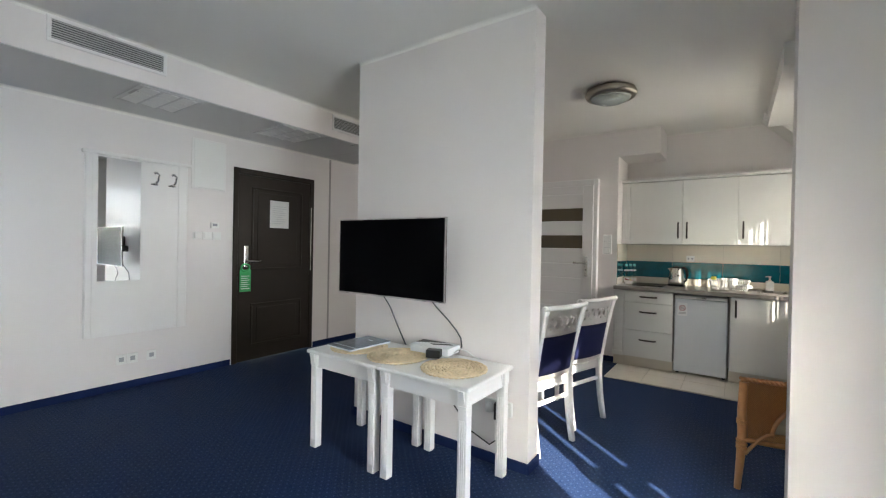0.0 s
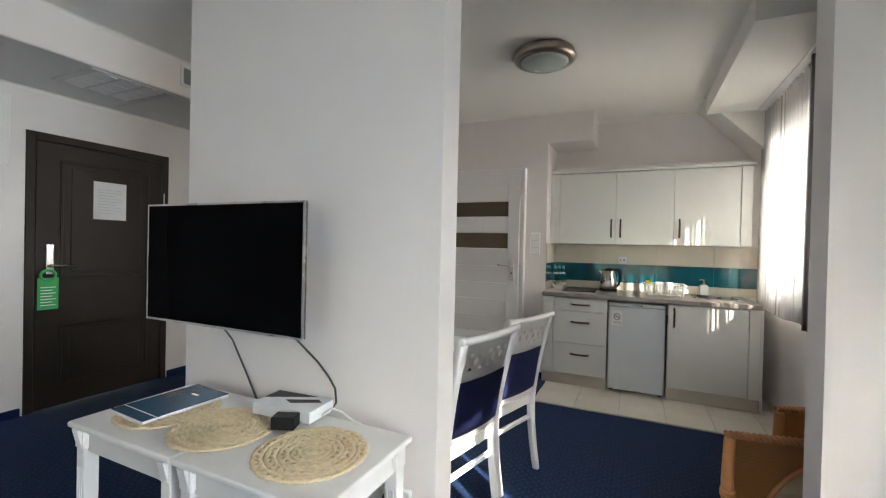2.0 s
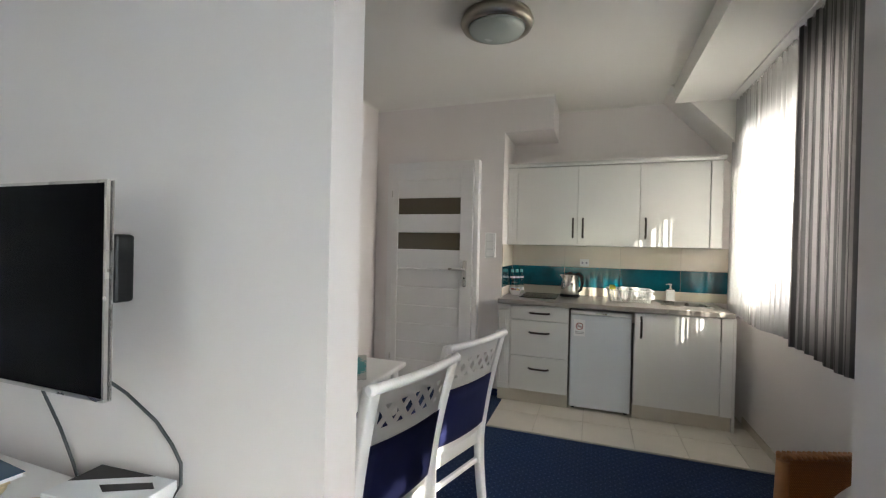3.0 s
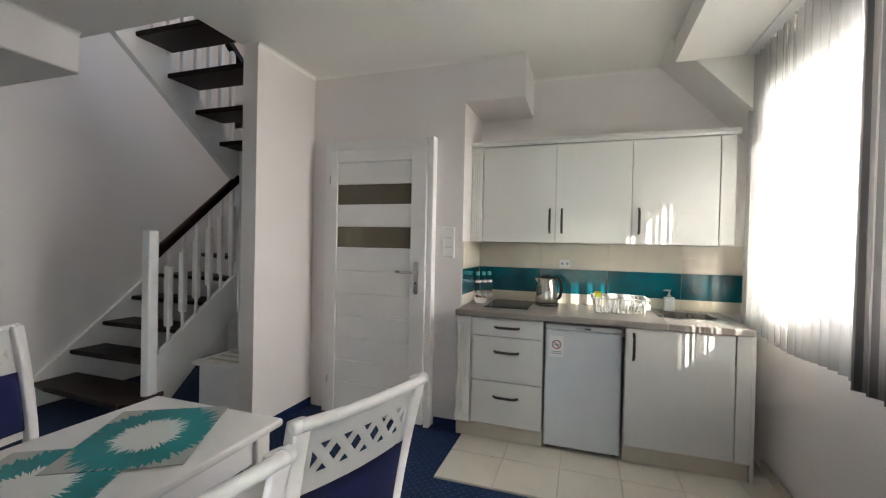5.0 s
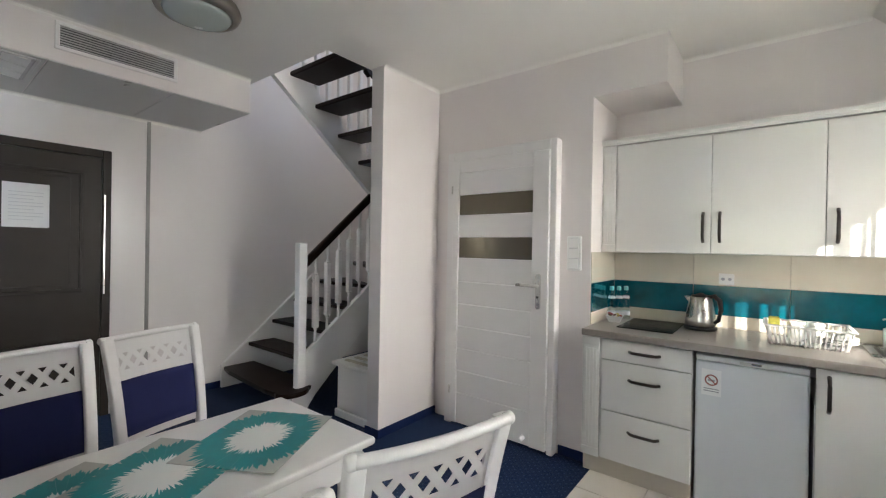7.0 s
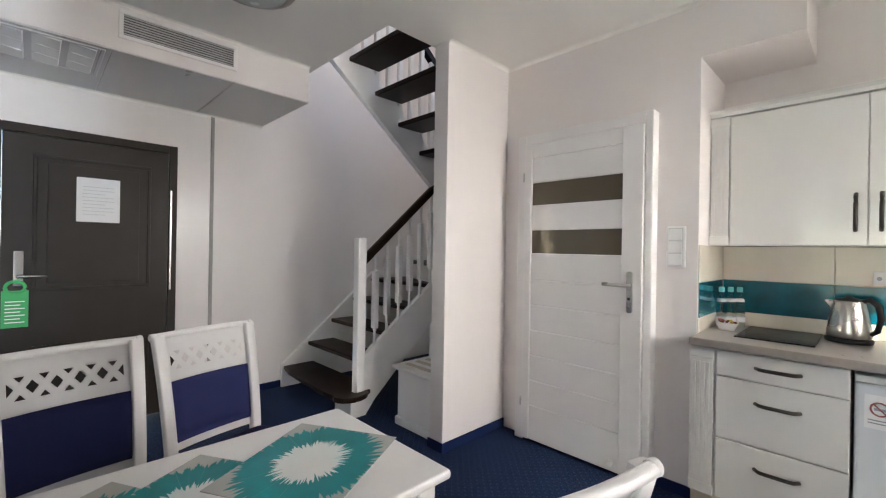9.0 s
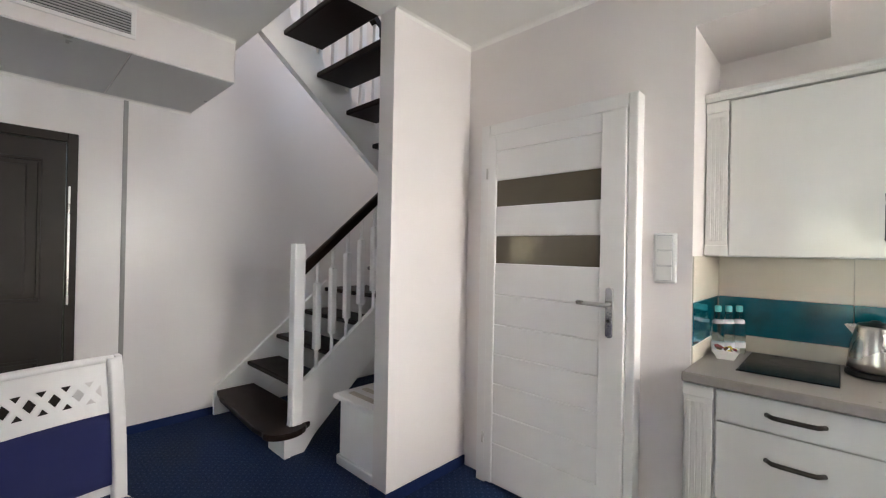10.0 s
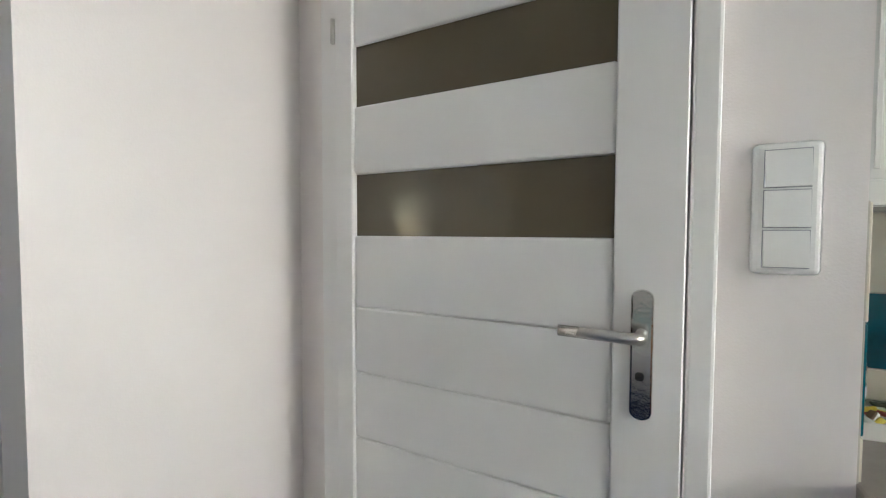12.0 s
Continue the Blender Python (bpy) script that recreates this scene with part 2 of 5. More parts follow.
# ---- mesh helpers ----
class Mesh:
    def __init__(self):
        self.bm = bmesh.new()

    def box(self, x0, x1, y0, y1, z0, z1, bev=0.0, seg=1, m=None):
        g = bmesh.ops.create_cube(self.bm, size=1)["verts"]
        for v in g:
            v.co = Vector(((x0, x1)[v.co.x > 0], (y0, y1)[v.co.y > 0], (z0, z1)[v.co.z > 0]))
        if m is not None:
            bmesh.ops.transform(self.bm, matrix=m, verts=g)
        if bev:
            es = {e for v in g for e in v.link_edges}
            bmesh.ops.bevel(self.bm, geom=list(es), offset=bev, segments=seg, affect="EDGES", profile=0.5)
        return self

    def prism(self, poly, axis, a0, a1):
        """A polygon, given in the two other axes in order, pushed along an axis."""
        def at(p, a):
            q = list(p)
            q.insert("xyz".index(axis), a)
            return Vector(q)
        lo = [self.bm.verts.new(at(p, a0)) for p in poly]
        hi = [self.bm.verts.new(at(p, a1)) for p in poly]
        n = len(poly)
        self.bm.faces.new(lo[::-1])
        self.bm.faces.new(hi)
        for i in range(n):
            self.bm.faces.new((lo[i], lo[(i + 1) % n], hi[(i + 1) % n], hi[i]))
        bmesh.ops.recalc_face_normals(self.bm, faces=self.bm.faces[:])
        return self

    def tube(self, pts, r, n=8, closed=False):
        """A round bar along points; r is one radius or one for each point."""
        pts = [Vector(p) for p in pts]
        rs = r if isinstance(r, (list, tuple)) else [r] * len(pts)
        rings = []
        up = Vector((0.13, 0.21, 0.97))
        for i, p in enumerate(pts):
            if closed:
                d = (pts[(i + 1) % len(pts)] - pts[i - 1]).normalized()
            else:
                d = (pts[min(i + 1, len(pts) - 1)] - pts[max(i - 1, 0)]).normalized()
            s = d.cross(up)
            if s.length < 0.05:
                s = d.cross(Vector((1, 0.1, 0)))
            s.normalize()
            u = s.cross(d)
            rings.append([self.bm.verts.new(p + rs[i] * (math.cos(a) * s + math.sin(a) * u)) for a in (2 * math.pi * k / n for k in range(n))])
        m = len(rings)
        for i in range(m if closed else m - 1):
            a, b = rings[i], rings[(i + 1) % m]
            for k in range(n):
                f = self.bm.faces.new((a[k], a[(k + 1) % n], b[(k + 1) % n], b[k]))
                f.smooth = True
        if not closed:
            self.bm.faces.new(rings[0])
            self.bm.faces.new(rings[-1][::-1])
        bmesh.ops.recalc_face_normals(self.bm, faces=self.bm.faces[:])
        return self

    def lathe(self, prof, n=24, c=(0, 0, 0), smooth=True, caps=True):
        """A profile of (radius, height) turned about the upright through c."""
        rings = []
        for r, z in prof:
            rings.append([self.bm.verts.new((c[0] + r * math.cos(2 * math.pi * k / n), c[1] + r * math.sin(2 * math.pi * k / n), c[2] + z)) for k in range(n)])
        for a, b in zip(rings, rings[1:]):
            for k in range(n):
                f = self.bm.faces.new((a[k], a[(k + 1) % n], b[(k + 1) % n], b[k]))
                f.smooth = smooth
        if caps:
            self.bm.faces.new(rings[0][::-1])
            self.bm.faces.new(rings[-1])
        return self

    def sheet(self, fn, nu, nv, thick=0.0, smooth=True, uv=False):
        """A surface fn(u, v) with u and v from 0 to 1, with a thickness."""
        vs = [[self.bm.verts.new(fn(i / nu, j / nv)) for j in range(nv + 1)] for i in range(nu + 1)]
        fs = []
        lay = self.bm.loops.layers.uv.verify() if uv else None
        for i in range(nu):
            for j in range(nv):
                f = self.bm.faces.new((vs[i][j], vs[i + 1][j], vs[i + 1][j + 1], vs[i][j + 1]))
                f.smooth = smooth
                if uv:
                    for lp, (a, b) in zip(f.loops, ((i, j), (i + 1, j), (i + 1, j + 1), (i, j + 1))):
                        lp[lay].uv = (a / nu, b / nv)
                fs.append(f)
        if thick:
            bmesh.ops.solidify(self.bm, geom=fs, thickness=thick)
        return self


def link(name, mesh, material, parent=None, label=""):
    data = bpy.data.meshes.new(name)
    mesh.bm.to_mesh(data)
    mesh.bm.free()
    data.materials.append(material)
    ob = new(name, data)
    ob.parent = parent
    if label:
        tagged(ob, label)
    return ob


def part(name, mesh, material, parent, label=""):
    return link(name, mesh, material, parent, label)


def thing(name, m, label, category, group="", kind=""):
    ob = new(name)
    ob.empty_display_size = 0.1
    ob.matrix_world = m
    return tagged(ob, label, category, group, kind)


def structure(name, mesh, material, label, category):
    return tagged(link(name, mesh, material), label, category, kind="structure")


# ---- the large structure ----
H = 2.635          # ceiling
LX, RX = -4.12, 0.93   # the two long walls
DY, NY = 5.0, 5.5      # wall with the white door; back of the kitchen niche
BY, SY = -3.2, 6.05    # wall behind the camera; wall behind the stairs
UP = 2.925             # upper floor

structure("floor", Mesh().box(LX - 0.2, 1.2, BY - 0.2, SY + 0.2, -0.12, 0.0), CARPET, "navy blue carpet with small pale dots", "floor")

ceil = Mesh()
ceil.box(LX - 0.2, 1.2, BY - 0.2, 4.0, H, UP)
ceil.box(-2.33, 1.2, 4.0, SY + 0.2, H, UP)
ceil.box(LX - 0.2, -2.33, SY, SY + 0.2, H, UP)
structure("ceiling", ceil, CEIL, "smooth off-white painted ceiling with a stair opening", "ceiling")
structure("ceiling_upper", Mesh().box(LX - 0.2, 1.2, 2.0, SY + 0.2, 5.2, 5.3), CEIL, "plain white ceiling of the upper floor", "ceiling")

# left wall with the entrance
w = Mesh()
w.box(LX - 0.2, LX, BY, 2.29, 0, H).box(LX - 0.2, LX, 3.30, SY, 0, H).box(LX - 0.2, LX, 2.29, 3.30, 2.065, H)
w.box(LX - 0.2, LX, 2.2, SY, H, 5.2)
structure("wall_west", w, SATIN, "pale warm white painted wall with a satin sheen", "wall")
SW = (-1.5, 0.7, 0.3, 2.2)   # unseen window added behind the camera for light: x0, x1, z0, z1
w = Mesh().box(LX - 0.2, SW[0], BY - 0.2, BY, 0, H).box(SW[1], 1.2, BY - 0.2, BY, 0, H).box(SW[0], SW[1], BY - 0.2, BY, 0, SW[2]).box(SW[0], SW[1], BY - 0.2, BY, SW[3], H)
structure("wall_south", w, WALL, "plain pale painted wall", "wall")
structure("wall_stair_back", Mesh().box(LX - 0.2, -2.19, SY, SY + 0.2, 0, 5.2), WALL, "pale painted wall behind the stairs", "wall")
structure("wall_upper_south", Mesh().box(LX, 1.2, 2.0, 2.2, UP, 5.2), WALL, "plain pale wall of the upper floor", "wall")
structure("wall_upper_east", Mesh().box(-0.6, -0.4, 2.2, SY, UP, 5.2), WALL, "plain pale wall of the upper floor", "wall")

# right wall: living room window and kitchen window go through it
LW = (0.72, 1.72, 0.12, 2.2)   # y0, y1, z0, z1
KW = (3.55, 5.0, 1.03, 2.26)
w = Mesh()
for a, b in ((BY, LW[0]), (LW[1], KW[0]), (KW[1], SY + 0.2)):
    w.box(RX, RX + 0.27, a, b, 0, H)
for q in (LW, KW):
    w.box(RX, RX + 0.27, q[0], q[1], 0, q[2])
    w.box(RX, RX + 0.27, q[0], q[1], q[3], H)
structure("wall_east", w, WALL, "pale painted outer wall with two windows", "wall")

structure("wall_partition", Mesh().box(-2.16, -0.765, 2.18, 2.32, 0, H), WALL, "pale partition wall that carries the television", "wall")
structure("wall_pier", Mesh().box(0.385, RX, 2.39, 2.53, 0, H), WALL, "short pale wall pier beside the passage", "wall")
structure("wall_stub", Mesh().box(-2.31, -2.19, 4.375, SY, 0, H), WALL, "narrow pale wall between stairs and door", "wall")

# wall with the white door, and the kitchen niche in it
DX0, DX1, DH = -2.03, -1.135, 2.09
w = Mesh()
w.box(-2.19, DX0 + 0.03, DY, DY + 0.12, 0, H).box(DX1 - 0.03, -0.93, DY, NY + 0.12, 0, H)
w.box(DX0 + 0.03, DX1 - 0.03, DY, DY + 0.12, DH - 0.05, H)
structure("wall_north", w, WALL, "pale painted wall around a white door", "wall")
structure("wall_niche", Mesh().box(-0.93, RX, NY, NY + 0.12, 0, H), WALL, "pale painted back wall of the kitchen niche", "wall")
structure("niche_header", Mesh().box(-0.93, -0.51, DY, NY, 2.334, H), WALL, "pale boxed-in bulkhead at the niche corner", "bulkhead")
structure("ceiling_beam", Mesh().box(0.405, RX, 3.43, 5.07, 2.487, H), CEIL, "white boxed-in beam under the ceiling", "beam")
structure("ceiling_slope", Mesh().prism([(0.38, H), (RX, H), (RX, 2.05)], "y", 5.07, NY), CEIL, "pale sloping roof soffit over the niche", "ceiling")
structure("wall_bath_back", Mesh().box(-2.19, -0.93, 5.7, 5.8, 0, H), WALL, "plain wall behind the white door", "wall")

# dropped soffit along the left wall
structure("soffit", Mesh().box(LX, -3.23, BY, 3.95, 2.375, H, 0.004), WALL, "pale boxed-in air duct under the ceiling", "soffit")

# skirting of carpet
def skirt(name, x0, x1, y0, y1, material=SKIRT, h=0.062):
    structure(name, Mesh().box(x0, x1, y0, y1, 0, h, 0.003), material, "low navy carpet skirting strip" if material is SKIRT else "beige tile skirting strip", "baseboard")


skirt("baseboard_1", LX, LX + 0.012, BY, 2.275)
skirt("baseboard_2", LX, LX + 0.012, 3.315, 4.15)
skirt("baseboard_3", -2.16, -0.765, 2.168, 2.18)
skirt("baseboard_4", -0.765, -0.753, 2.168, 2.332)
skirt("baseboard_5", -2.16, -0.765, 2.32, 2.332)
skirt("baseboard_6", -2.172, -2.16, 2.168, 2.332)
skirt("baseboard_7", -2.322, -2.178, 4.363, 4.375)
skirt("baseboard_8", -2.19, -2.178, 4.375, DY)
skirt("baseboard_9", DX1 + 0.012, -0.93, DY - 0.012, DY)
skirt("baseboard_10", 0.385, RX, 2.378, 2.39)
skirt("baseboard_11", 0.373, 0.385, 2.378, 2.542)
skirt("baseboard_12", RX - 0.01, RX, 2.53, 4.36)
skirt("baseboard_13", RX - 0.01, RX, 4.36, 5.1, PLINTH, 0.07)


# small plaster coves where walls meet the ceiling
def cove(name, axis, a0, a1, corner, sx):
    """A quarter-round strip of 22 mm in the corner of the two other axes."""
    c0, c1 = corner
    r = 0.022
    pts = [(c0, c1), (c0 + sx * r, c1), (c0 + sx * r * 0.35, c1 - r * 0.35), (c0, c1 - r)]
    structure(name, Mesh().prism(pts, axis, a0, a1), CEIL, "thin white plaster cove under the ceiling", "trim")


cove("trim_1", "y", 4.375, DY, (-2.19, H), 1)
cove("trim_2", "x", -2.19, -0.51, (DY, H), -1)
cove("trim_3", "y", BY, 3.95, (-3.23, H), 1)
cove("trim_4", "y", BY, 3.95, (LX, 2.369), 1)
cove("trim_5", "x", -2.16, -0.765, (2.18, H), -1)
cove("trim_6", "x", -0.51, 0.38, (NY, H), -1)
cove("trim_7", "x", 0.385, RX, (2.39, H), -1)


# ---- doors ----
def entrance_door():
    d = thing("door_1", pose(LX, 2.29, 0), "dark brown panelled entrance door, closed", "door", kind="structure")
    L = 1.01
    f = Mesh().box(-0.06, 0.012, 0, 0.055, 0, 2.065, 0.004).box(-0.06, 0.012, L - 0.055, L, 0, 2.065, 0.004).box(-0.06, 0.012, 0.055, L - 0.055, 2.005, 2.065, 0.004)
    part("door_frame", f, DARKDOOR, d)
    leaf = part("leaf", Mesh().box(-0.05, 0.004, 0.058, L - 0.058, 0.008, 2.002, 0.003), DARKDOOR, d)
    for z0, z1 in ((0.16, 0.62), (0.75, 0.89), (0.98, 1.88)):
        p = Mesh()
        y0, y1, t = 0.2, L - 0.17, 0.022
        p.box(0.004, 0.014, y0, y1, z0, z0 + t, 0.004).box(0.004, 0.014, y0, y1, z1 - t, z1, 0.004)
        p.box(0.004, 0.014, y0, y0 + t, z0 + t, z1 - t, 0.004).box(0.004, 0.014, y1 - t, y1, z0 + t, z1 - t, 0.004)
        p.box(0.004, 0.009, y0 + 0.07, y1 - 0.07, z0 + 0.05, z1 - 0.05, 0.003)
        if z1 - z0 > 0.2:
            part("panel_moulding", p, DARKDOOR, leaf)
        else:
            p.bm.free()
    h = part("lock_plate", Mesh().box(0.004, 0.022, 0.115, 0.165, 1.01, 1.245, 0.008, 2), CHROME, leaf, "polished steel card lock plate")
    part("door_handle", Mesh().tube([(0.02, 0.14, 1.08), (0.065, 0.14, 1.08), (0.072, 0.16, 1.08), (0.07, 0.275, 1.078)], 0.011), CHROME, leaf)
    part("strike_plate", Mesh().box(0.005, 0.0135, L - 0.046, L - 0.034, 0.95, 1.72, 0.002), STEEL, d)
    s = tagged(link("notice_sheet", Mesh().box(LX + 0.010, LX + 0.0125, 2.704, 2.942, 1.448, 1.755), PAPER), "white printed notice sheet taped to the door", "paper")
    for k in range(9):
        part("text_line", Mesh().box(LX + 0.0125, LX + 0.0131, 2.735, 2.91 - 0.05 * (k % 3 == 2), 1.69 - 0.024 * k, 1.695 - 0.024 * k), FAINT, s)
    g = thing("door_hanger", pose(LX + 0.026, 2.417, 0.755), "green printed door hanger on the handle", "sign")
    c = Mesh().box(0, 0.003, -0.062, 0.062, 0.0, 0.235, 0.0)
    c.tube([(0.0015, 0.045 * math.cos(a), 0.255 + 0.038 * math.sin(a)) for a in (2 * math.pi * k / 20 for k in range(20))], 0.010, 6, True)
    part("card", c, GREEN, g)
    for k in range(7):
        part("text_line", Mesh().box(0.003, 0.0036, -0.045, 0.045 - 0.02 * (k % 2), 0.03 + 0.022 * k, 0.036 + 0.022 * k), PAPER, g)


entrance_door()


def white_door():
    d = thing("door_2", pose(0, 0, 0), "white interior door with two bronze glass strips, closed", "door", kind="structure")
    yf = 4.925
    f = Mesh()
    f.box(DX1 - 0.043, DX1, yf, DY + 0.12, 0, DH, 0.006, 2).box(DX0, DX0 + 0.062, yf, DY + 0.12, 0, DH, 0.006, 2).box(DX0 + 0.062, DX1 - 0.043, yf, DY + 0.12, DH - 0.07, DH, 0.006, 2)
    part("door_frame", f, WHITE, d)
    x0, x1 = DX0 + 0.0635, DX1 - 0.0465
    leaf = Mesh()
    y0, y1 = yf - 0.012, yf + 0.03
    gx0, gx1 = -1.913, -1.297
    leaf.box(x0, gx0, y0, y1, 0.02, 2.018, 0.003).box(gx1, x1, y0, y1, 0.02, 2.018, 0.003)
    leaf.box(gx0, gx1, y0 + 0.002, y1, 1.925, 2.018, 0.003)
    lf = part("leaf", leaf, WHITE, d)
    for a, b in ((1.757, 1.925), (1.437, 1.607), (1.102, 1.283), (0.932, 1.102), (0.762, 0.932), (0.592, 0.762), (0.422, 0.592), (0.252, 0.422), (0.02, 0.252)):
        part("panel", Mesh().box(gx0, gx1, y0 + 0.006, y1, a + 0.0003, b - 0.0003, 0.006, 2), WHITE, lf)
    for a, b in ((1.609, 1.755), (1.285, 1.435)):
        part("glass_strip", Mesh().box(gx0, gx1, y0 + 0.017, y1 - 0.002, a - 0.003, b + 0.003), BROWNGLASS, lf, "bronze tinted satin glass strip")
    hx = -1.247
    rp = [(hx + 0.019 * math.cos(radians(a)), 1.176 + 0.016 * math.sin(radians(a))) for a in range(0, 181, 20)]
    rp += [(hx + 0.019 * math.cos(radians(a)), 0.972 + 0.016 * math.sin(radians(a))) for a in range(180, 361, 20)]
    lp = Mesh().prism(rp, "y", y0 - 0.008, y0)
    bmesh.ops.bevel(lp.bm, geom=[e for e in lp.bm.edges if abs(e.verts[0].co.y - e.verts[1].co.y) < 1e-6 and e.verts[0].co.y < y0 - 0.004], offset=0.004, segments=2, affect="EDGES", profile=0.5)
    pl = part("lock_plate", lp, CHROME, lf, "polished steel lock plate")
    part("door_handle", Mesh().tube([(hx, y0 - 0.006, 1.113), (hx, y0 - 0.05, 1.113), (hx - 0.012, y0 - 0.056, 1.113), (hx - 0.135, y0 - 0.056, 1.115)], 0.0105, 10), STEEL, lf, "brushed steel lever handle")
    k = Mesh().box(-0.007, 0.007, -0.004, 0.0, -0.007, 0.007, 0.003)
    bmesh.ops.translate(k.bm, verts=k.bm.verts[:], vec=(hx - 0.002, y0 - 0.008, 1.036))
    part("keyhole", k, BLACK, lf)
    part("door_stop", Mesh().tube([(x1 - 0.16, y0 + 0.001, 0.075), (x1 - 0.16, y0 - 0.03, 0.07), (x1 - 0.16, y0 - 0.045, 0.065)], [0.016, 0.014, 0.011], 14), PLASTIC, lf)
    for z in (1.80, 0.27):
        part("hinge", Mesh().tube([(x0 - 0.004, y0 - 0.006, z - 0.03), (x0 - 0.004, y0 - 0.006, z + 0.03)], 0.006, 10), STEEL, d)


white_door()


# ---- windows ----
def window(name, m, w, h, stiles, rails, label):
    """A white casement in the xz plane of its pose, seen from its -y side."""
    d = thing(name, m, label, "window", kind="structure")
    t = 0.06
    f = Mesh().box(0, t, 0, 0.07, 0, h, 0.004).box(w - t, w, 0, 0.07, 0, h, 0.004).box(t, w - t, 0, 0.07, 0, t, 0.004).box(t, w - t, 0, 0.07, h - t, h, 0.004)
    part("window_frame", f, WHITE, d)
    for a, b in stiles:
        part("stile", Mesh().box(a, b, 0.005, 0.065, t, h - t, 0.004), WHITE, d)
    for a, b in rails:
        part("rail", Mesh().box(t, w - t, 0.008, 0.06, a, b, 0.004), WHITE, d)
    p = part("pane", Mesh().box(t, w - t, 0.03, 0.036, t, h - t), GLASS, d)
    p.visible_shadow = False
    return d


window("window_1", pose(RX + 0.10, KW[1], KW[2], 0, 0, -90), KW[1] - KW[0], KW[3] - KW[2], ((0.68, 0.78),), (), "white framed kitchen window behind a sheer curtain")
window("window_2", pose(RX + 0.10, LW[1], LW[2], 0, 0, -90), LW[1] - LW[0], LW[3] - LW[2], (), (), "white framed glazed balcony door")
# window_3 is unseen, added as an opening for light from the south.
window("window_3", pose(SW[1], BY - 0.10, SW[2], 0, 0, 180), SW[1] - SW[0], SW[3] - SW[2], ((0.7, 0.78), (1.42, 1.5)), (), "unseen wide white framed window added to light the room from behind")
area_lamp("daylight_kitchen", look((RX + 0.25, 4.27, 1.63), (-2.4, 3.45, 1.0)), 1.4, 1.18, 10.5, 95, (1.03, 0.965, 0.925))
area_lamp("daylight_living", look((RX + 0.26, 1.2, 1.2), (RX - 1, 1.2, 1.1)), 0.95, 2.0, 6.0, 95, (0.89, 0.975, 1.09))
# Weak fill in the added south opening, for the walls that face it.
area_lamp("south_fill", look((-0.4, BY - 0.15, 1.3), (-0.4, BY + 1, 1.2)), 2.1, 1.8, 0.7, 180, (0.92, 0.98, 1.07))
# Added fill under the upper ceiling, with no window, to brighten the stair wall.
area_lamp("stair_fill", look((-1.6, 4.6, 5.1), (-3.0, 4.8, 3.0)), 1.2, 1.2, 4.6, 180, (1.0, 0.83, 0.79))

def streak_screen():
    """Unseen upright boards with narrow gaps and a raking brace, added just outside the balcony door to cut the sun
    into streaks.
    """
    b = thing("streak_screen", pose(RX + 0.20, 0, 0), "unseen white slatted screen added outside the glazed door to streak the sun", "screen", kind="structure")
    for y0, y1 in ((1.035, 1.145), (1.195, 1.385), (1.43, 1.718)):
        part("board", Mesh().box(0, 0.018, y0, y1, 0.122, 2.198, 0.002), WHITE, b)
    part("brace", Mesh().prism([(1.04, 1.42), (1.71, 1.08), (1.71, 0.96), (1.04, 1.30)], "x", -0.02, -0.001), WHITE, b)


streak_screen()

# Unseen slab, added outside to keep sun off part of the kitchen window.
w = Mesh().prism([(RX + 0.27, 0.4), (RX + 1.2, 0.4), (RX + 1.2, 2.9), (RX + 0.27, 3.5)], "y", 3.36, 3.48)
structure("sun_blocker", w, OUT, "unseen plastered slab added to keep sun off part of the kitchen window", "facade")

structure("ground", Mesh().box(-600, 600, -600, 600, -3.4, -3.2), mat("lawn", (0.06, 0.09, 0.03), 0.9, vary=0.4, scale=0.3, fine=6, bump=0.3), "green lawn outside the building", "ground")


